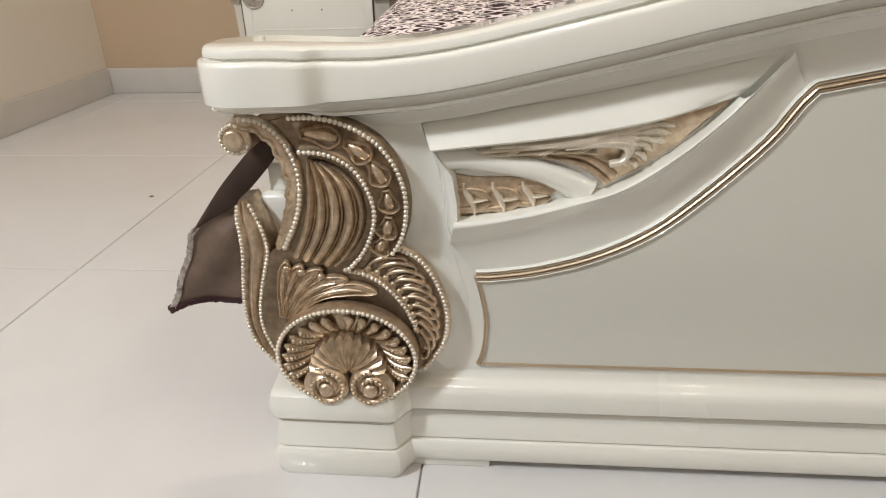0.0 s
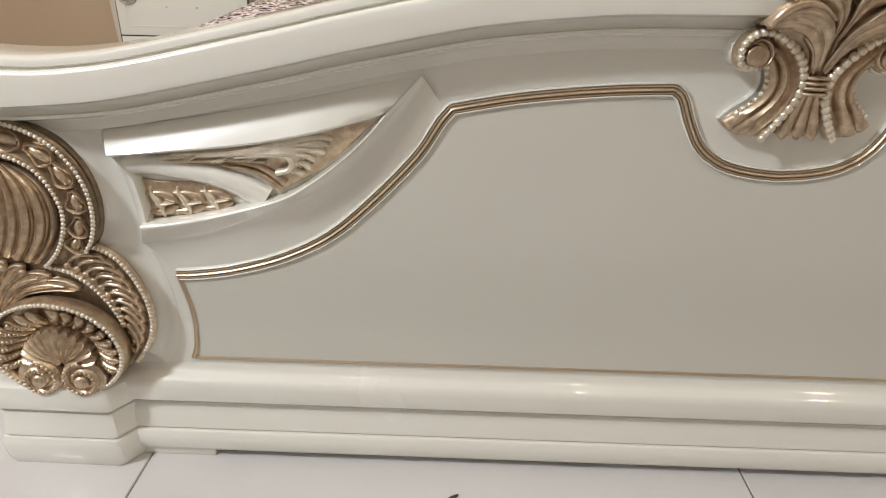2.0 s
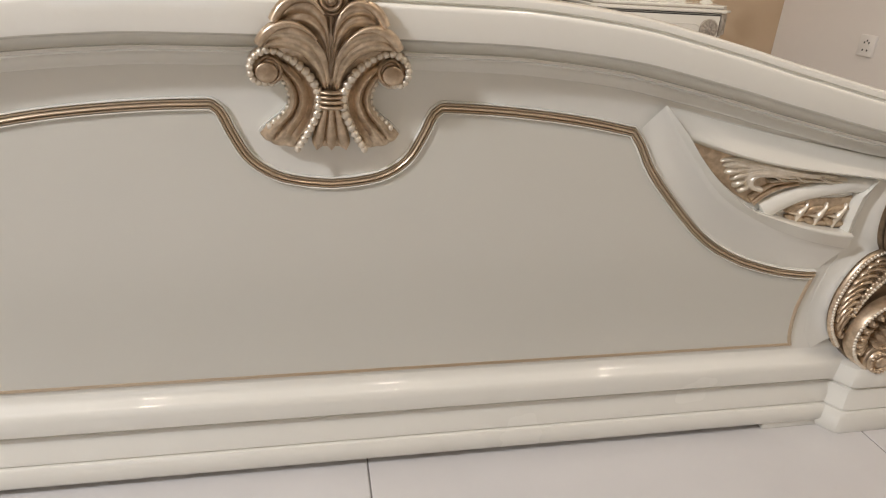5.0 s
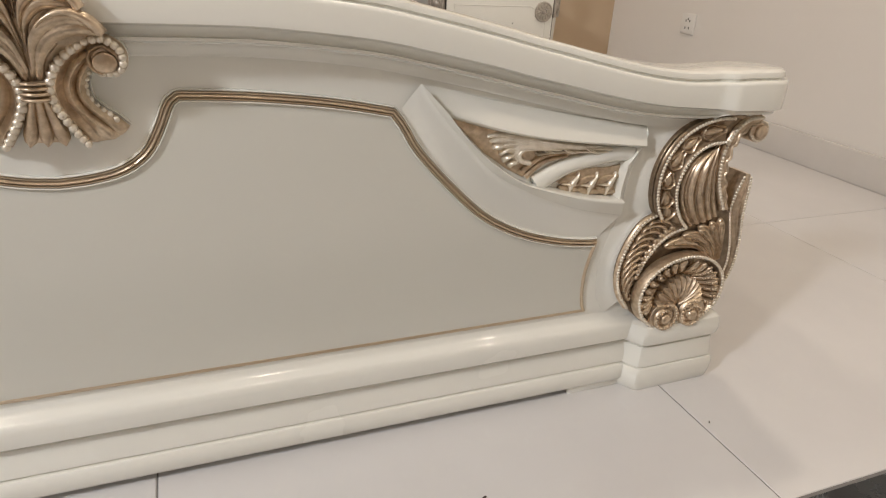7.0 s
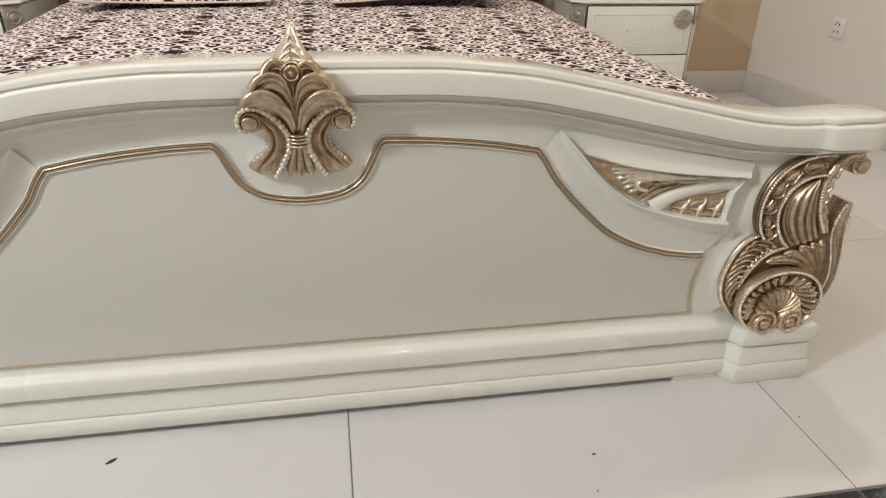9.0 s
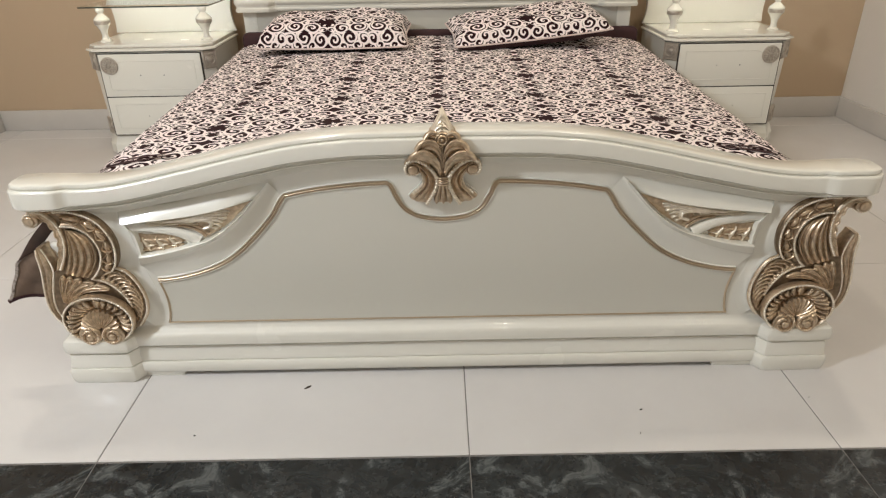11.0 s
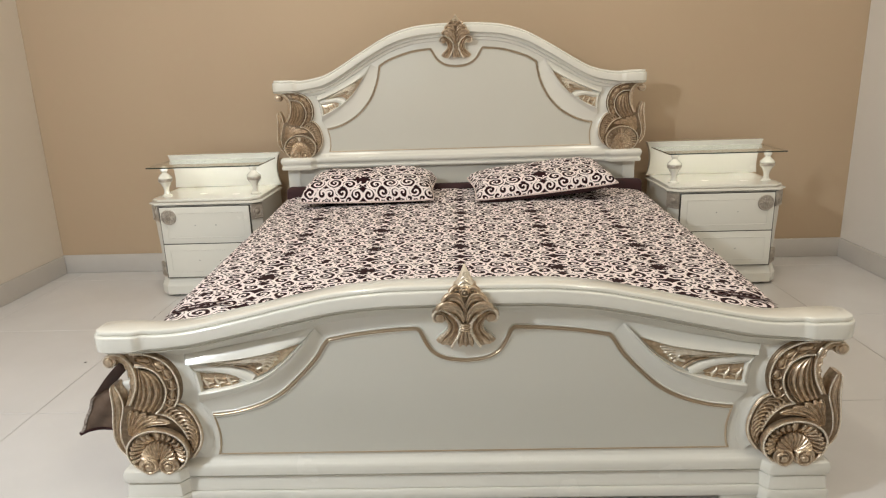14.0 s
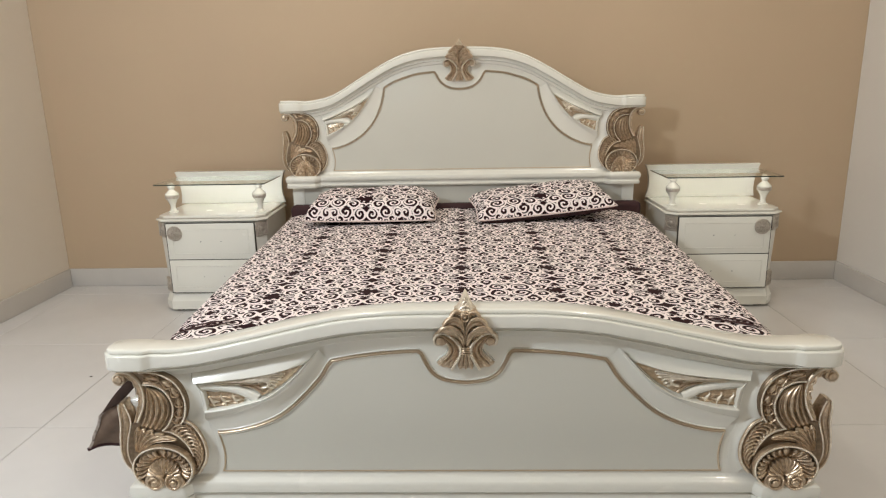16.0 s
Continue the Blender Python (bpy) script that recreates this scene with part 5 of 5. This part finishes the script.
# ---- boards of the bed ----
def bed_board(name, spec, floor_z, m, label):
    board = part(name, frame_plate(spec, floor_z), CREAM, bed, label, 30)
    board.matrix_basis = m
    part("top_rail", top_rail(spec), CREAM, board, "thick curved cream gloss rail with stepped mouldings", 34)
    part("centre_panel", panel_plate(spec), PANEL, board, "flat cream satin panel", 30)
    part("groove_moulding", groove_moulding(spec), LINE, board, "bronze lined moulding", 60)
    for off in (-0.0022, 0.0022):
        part("moulding_valley", groove_rib(spec, off, 0.0012, 0.0006, 0.0049), RECESS_GOLD, board, "patina between the lines, darkened as a recess", 60)
    for off in (-0.0063, 0.0063):
        part("moulding_edge", groove_rib(spec, off, 0.0028, 0.0050, 0.0028), CREAM, board, "cream gloss edge of the moulding", 60)
    # bronze lines that also hold the shade along the panel's side and bottom edges
    for s in (-1, 1):
        part("side_line", thin_line(side_path(spec, s), 0.0060, 0.0050), LINE, board, "bronze line, panel edge's shade put into its colour")
    part("bottom_shade_line", thin_line([Vector(((spec["half"] - 0.002) * (i / 10 - 1), spec["low"])) for i in range(21)], 0.0052, 0.0036), LINE, board, "bronze line, panel edge's shade put into its colour")
    for s in (-1, 1):
        scroll_carving(board, spec, s)
        spandrel(board, spec, s)
    crest(board, spec)
    return board


footboard = bed_board("footboard", FOOT, 0.10, pose(0, 0, 0), "footboard with gilded scroll carvings")
part("base_moulding", base_moulding(), CREAM, footboard, "stepped cream gloss base moulding", 34)
# board added behind the base only to keep the gap below it dark
part("gap_shade_board", boxed(-0.80, 0.80, 0.0315, 0.045, 0.0, 0.15), DARK, footboard, "added dark board that shades the gap above the floor")
for s in (-1, 1):
    part("plinth", plinth(s), CREAM, footboard, "stepped cream gloss block", 32)
    part("base_foot", boxed(min(s * 0.672, s * 0.79), max(s * 0.672, s * 0.79), -0.0195, 0.028, 0.0, 0.0140, 0.002), CREAM, footboard)

headboard = bed_board("headboard", HEAD, 0.70, Matrix.Translation((-0.013, 2.05, -0.0433)) @ Matrix.Scale(1.0375, 4), "tall headboard with gilded scroll carvings")

# ---- head end: ledge and lower panel ----
LEDGE = [(0.003, 0.751), (0.004, 0.742), (0.010, 0.734), (0.022, 0.729), (0.031, 0.722), (0.034, 0.712), (0.033, 0.702), (0.028, 0.694), (0.024, 0.6915), (0.0235, 0.683), (0.027, 0.680), (0.028, 0.674), (0.025, 0.667), (0.015, 0.664)]
ledge = bmesh.new()
ring_rows = LEDGE + [(-0.03, 0.664), (-0.03, 0.751)]
loft(ledge, [[at((u, z), w) for w, z in ring_rows] for u in (-0.79, 0.0, 0.79)])
part("ledge", ledge, CREAM, headboard, "cream gloss ledge moulding", 30)
LEDGE_END = [(-0.004, 0.729), (0.010, 0.727), (0.018, 0.721), (0.021, 0.712), (0.020, 0.702), (0.014, 0.693), (0.011, 0.690), (0.011, 0.683), (0.015, 0.680), (0.016, 0.673), (0.012, 0.664)]
for s in (-1, 1):
    part("ledge_end", plinth(s, 0.0, LEDGE_END, 0.012), CREAM, headboard, "cream gloss block", 35)
part("lower_panel", boxed(-0.912, 0.912, -0.004, 0.035, 0.05, 0.6655), PANEL, headboard, "plain cream lower panel")
for s in (-1, 1):
    part("leg", boxed(min(s * 0.86, s * 0.925), max(s * 0.86, s * 0.925), -0.008, 0.045, 0.0418, 0.664, 0.004), CREAM, headboard)


# ---- night stands ----
def carved_square(size):
    bm = bmesh.new()
    h = size / 2
    box(bm, -h, h, -0.004, 0.004, -h * 1.15, h * 1.15, 0.0015, 1)
    tube_loop(bm, [Vector(p) for p in ((-h * 0.85, -h), (h * 0.85, -h), (h * 0.85, h), (-h * 0.85, h))], 0.004, 0.003, 0.0035)
    dome(bm, (0, 0), h * 0.42, 0.003, 0.006, 12)
    tube_loop(bm, ellipse((0, 0), h * 0.66, h * 0.66, 0, 360, 18)[:-1], 0.004, 0.004, 0.0035)
    return bm


def rosette(r):
    bm = bmesh.new()
    slab(bm, ellipse((0, 0), r, r, 0, 360, 32)[:-1], 0.0, 0.005, 0.002)
    tube_loop(bm, ellipse((0, 0), r * 0.9, r * 0.9, 0, 360, 32)[:-1], r * 0.16, 0.003, 0.005)
    for i in range(12):
        a = math.tau * i / 12
        d = Vector((math.cos(a), math.sin(a)))
        rib(bm, [d * r * (0.3 + 0.5 * k / 6) for k in range(7)], leaf_width(r * 0.26, 0.4, 0.5), 0.004, 0.0045, 5)
    dome(bm, (0, 0), r * 0.22, 0.005, 0.005, 10)
    tube_loop(bm, ellipse((0, 0), r * 0.32, r * 0.32, 0, 360, 18)[:-1], r * 0.1, 0.004, 0.005)
    return bm


def nightstand(cx, side, label):
    """side: +1 where the rosette sits at +x (away from the bed)."""
    W, D, H = 0.612, 0.44, 0.536
    ns = empty("nightstand", pose(cx, 1.772, 0))
    tagged(ns, label, "nightstand", "nightstands beside the bed")
    plan = pts((-W / 2, D), (-W / 2, 0.045), (-W / 2 + 0.045, 0.0), (W / 2 - 0.045, 0.0), (W / 2, 0.045), (W / 2, D))

    def tier(bm, rows, scale_w):
        loft(bm, [[Vector((p.x * (1 + o / (W / 2)) * scale_w, p.y - o * (1 if p.y < D else 0), z)) for p in plan] for o, z in rows])

    bm = bmesh.new()
    tier(bm, [(-0.026, 0.105), (-0.013, H - 0.034)], 1.0)
    part("carcass", bm, CREAM, ns, "", 25)
    bm = bmesh.new()
    tier(bm, [(-0.010, 0.012), (-0.008, 0.016), (-0.008, 0.060), (-0.011, 0.066), (-0.017, 0.090), (-0.022, 0.100), (-0.025, 0.1045)], 1.0)
    part("base", bm, CREAM, ns, "stepped cream base", 25)
    for fx in (-1, 1):
        for fy in (0.05, D - 0.05):
            part("foot", boxed(fx * 0.22 - 0.02, fx * 0.22 + 0.02, fy - 0.02, fy + 0.02, 0, 0.0135, 0.003), DARK, ns)
    bm = bmesh.new()
    tier(bm, [(-0.022, H - 0.0335), (-0.012, H - 0.031), (-0.004, H - 0.029), (0.0, H - 0.025), (-0.001, H - 0.019), (-0.006, H - 0.0155), (-0.014, H - 0.015)], 1.0)
    part("top", bm, CREAM, ns, "cream gloss moulded top", 25)
    bm = bmesh.new()
    tier(bm, [(-0.014, H - 0.0148), (-0.0125, H - 0.0144), (-0.0125, H - 0.0112), (-0.014, H - 0.0108)], 1.0)
    part("silver_line", bm, SILVER, ns, "thin pewter line under the top", 25)
    bm = bmesh.new()
    tier(bm, [(-0.015, H - 0.0106), (-0.0145, H - 0.006), (-0.017, H - 0.001), (-0.022, H)], 1.0)
    part("tray", bm, CREAM, ns, "cream gloss upper step", 25)
    # drawers, shadow gaps, rosette
    x0, x1 = -W / 2 + 0.068, W / 2 - 0.068
    # dark backing: the shade between the drawers is put into its colour
    part("gap_backing", boxed(x0 - 0.005, x1 + 0.005, 0.0085, 0.032, 0.108, H - 0.036), DARK, ns, "dark backing, gap shade put into its colour")
    for z0, z1, deco in ((0.112, 0.294, False), (0.299, H - 0.040, True)):
        drawer = part("drawer", boxed(x0, x1, 0.003, 0.030, z0, z1, 0.0018, 2), CREAM, ns, "cream drawer front without a handle")
        inset = bmesh.new()
        m = 0.032
        a, b, c, d = x0 + m, x1 - m, z0 + m, z1 - m
        cut = 0.075
        if deco:
            loop = [(a, c), (b, c), (b, d), (a, d)]
            loop = [(a, c), (b, c), (b, d - cut * 0.75), (b - 0.03, d - 0.02), (b - cut, d), (a, d)] if side > 0 else [(a, c), (b, c), (b, d), (a + cut, d), (a + 0.03, d - 0.02), (a, d - cut * 0.75)]
        else:
            loop = [(a, c), (b, c), (b, d), (a, d)]
        tube_loop(inset, pts(*loop), 0.0045, 0.0016, 0.0)
        part("panel_line", inset, CREAM, drawer).matrix_basis = pose(0, 0.0027, 0)
        for hx in (-0.055, 0.055):
            part("screw_hole", boxed(hx - 0.0022, hx + 0.0022, 0.0024, 0.004, (z0 + z1) / 2 - 0.0022, (z0 + z1) / 2 + 0.0022), HOLE, drawer, "dark screw hole")
        if deco:
            part("rosette", rosette(0.041), SILVER, drawer, "round pewter rosette").matrix_basis = pose(side * (x1 - 0.045), 0.0029, z1 - 0.052)
    # corner posts with carved squares
    for k in (-1, 1):
        for z in (H - 0.075, 0.150):
            part("corner_square", carved_square(0.070), SILVER, ns, "square pewter corner ornament").matrix_basis = pose(k * (W / 2 - (0.034 if z > 0.3 else 0.040)), 0.030 + (0.004 if z > 0.3 else 0.010), z, 0, 0, k * 45)
    # turned posts that carry the glass
    for k in (-1, 1):
        post = bmesh.new()
        turned(post, [(a * 1.02, b * 0.955) for a, b in [(0.026, 0.0), (0.026, 0.006), (0.017, 0.012), (0.013, 0.030), (0.016, 0.050), (0.026, 0.072), (0.0335, 0.082), (0.0335, 0.098), (0.036, 0.101), (0.036, 0.106), (0.028, 0.116), (0.016, 0.128), (0.0115, 0.134), (0.017, 0.141), (0.0195, 0.150), (0.017, 0.159), (0.011, 0.165), (0.004, 0.1665)]], (k * (W / 2 - 0.064), 0.135, H + 0.0), 22)
        ob = part("glass_post", post, CREAM, ns, "turned cream post", 35)
        band = bmesh.new()
        turned(band, [(0.0345, 0.0790), (0.0368, 0.0820), (0.0368, 0.0935), (0.0345, 0.0965)], (k * (W / 2 - 0.064), 0.135, H), 22)
        part("band", band, SILVER, ob, "pewter band")
    # flared back board
    bm = bmesh.new()
    rings = []
    for i in range(9):
        s = i / 8
        z = H + 0.002 + 0.190 * s
        flare = 0.018 * (2 * s - 1) ** 2 + 0.010 * s
        lean = 0.030 * (1 - s) ** 2
        rings.append([Vector((-W / 2 + 0.012 - flare, D - 0.060 + lean, z)), Vector((W / 2 - 0.012 + flare, D - 0.060 + lean, z)), Vector((W / 2 - 0.012 + flare, D - 0.022, z)), Vector((-W / 2 + 0.012 - flare, D - 0.022, z))])
    loft(bm, rings)
    back = part("back_board", bm, CREAM, ns, "flared cream back board", 35)
    bm = bmesh.new()
    for i in range(7):
        u = -0.09 + 0.03 * i
        rib(bm, spline([(u - 0.014, H + 0.155), (u, H + 0.163 - 0.010 * (i % 2)), (u + 0.014, H + 0.155)], 8), leaf_width(0.013, 0.4, 0.5), 0.006, 0.0, 6)
    part("carved_garland", bm, CREAM, back).matrix_basis = pose(0, D - 0.058, 0)
    # glass shelf
    glass_z = H + 0.1595
    rows = pts((-0.300, D - 0.068), (-0.300, 0.050), (-0.296, 0.046), (0.296, 0.046), (0.300, 0.050), (0.300, D - 0.068))
    g = bmesh.new()
    loft(g, [[Vector((p.x, p.y, z)) for p in rows] for z in (glass_z, glass_z + 0.006)])
    shelf = part("glass_shelf", g, GLASS, ns, "clear glass shelf")
    shelf.visible_shadow = False
    rim = bmesh.new()
    loft(rim, [[Vector((p.x * 1.002, p.y - 0.0005, glass_z + 0.0004)), Vector((p.x * 1.002, p.y - 0.0005, glass_z + 0.0056)), Vector((p.x * 0.997, p.y + 0.001, glass_z + 0.0056)), Vector((p.x * 0.997, p.y + 0.001, glass_z + 0.0004))] for p in rows])
    part("glass_edge", rim, GLASS_EDGE, shelf, "dark green polished edge")
    return ns


nightstand(-1.366, -1, "cream lacquered nightstand with two drawers under a glass shelf")
nightstand(1.362, 1, "cream lacquered nightstand with two drawers under a glass shelf")

# ---- scraps on the floor ----
def scrap(x, y, w, d, turn):
    bm = bmesh.new()
    rings = []
    for i in range(7):
        s = -1 + i / 3
        h = math.sqrt(max(0.02, 1 - s * s))
        rings.append([Vector((s * w / 2, -h * d / 2, 0.0005)), Vector((s * w / 2, 0, 0.0022 + 0.002 * (1 - abs(s)))), Vector((s * w / 2, h * d / 2, 0.0006)), Vector((s * w / 2, 0, 0.0002))])
    loft(bm, rings)
    ob = part("floor_scrap", bm, DEBRIS, None, "small dry brown scrap lying on the tiles")
    ob.matrix_basis = pose(x, y, 0.0, 0, 0, turn)
    return tagged(ob, "", "debris", "scraps on the floor")


SCRAPS = [(0.446, -0.184, 0.007, 0.0020, 10), (0.423, -0.261, 0.005, 0.0018, 70), (-0.574, -0.244, 0.005, 0.0018, 20), (0.855, -0.151, 0.005, 0.0020, 50), (-1.616, 0.94, 0.011, 0.004, 30)]
scrap(-0.349, -0.079, 0.019, 0.007, 38)
for x, y, w, d, turn in SCRAPS:
    scrap(x, y, w, d, turn)
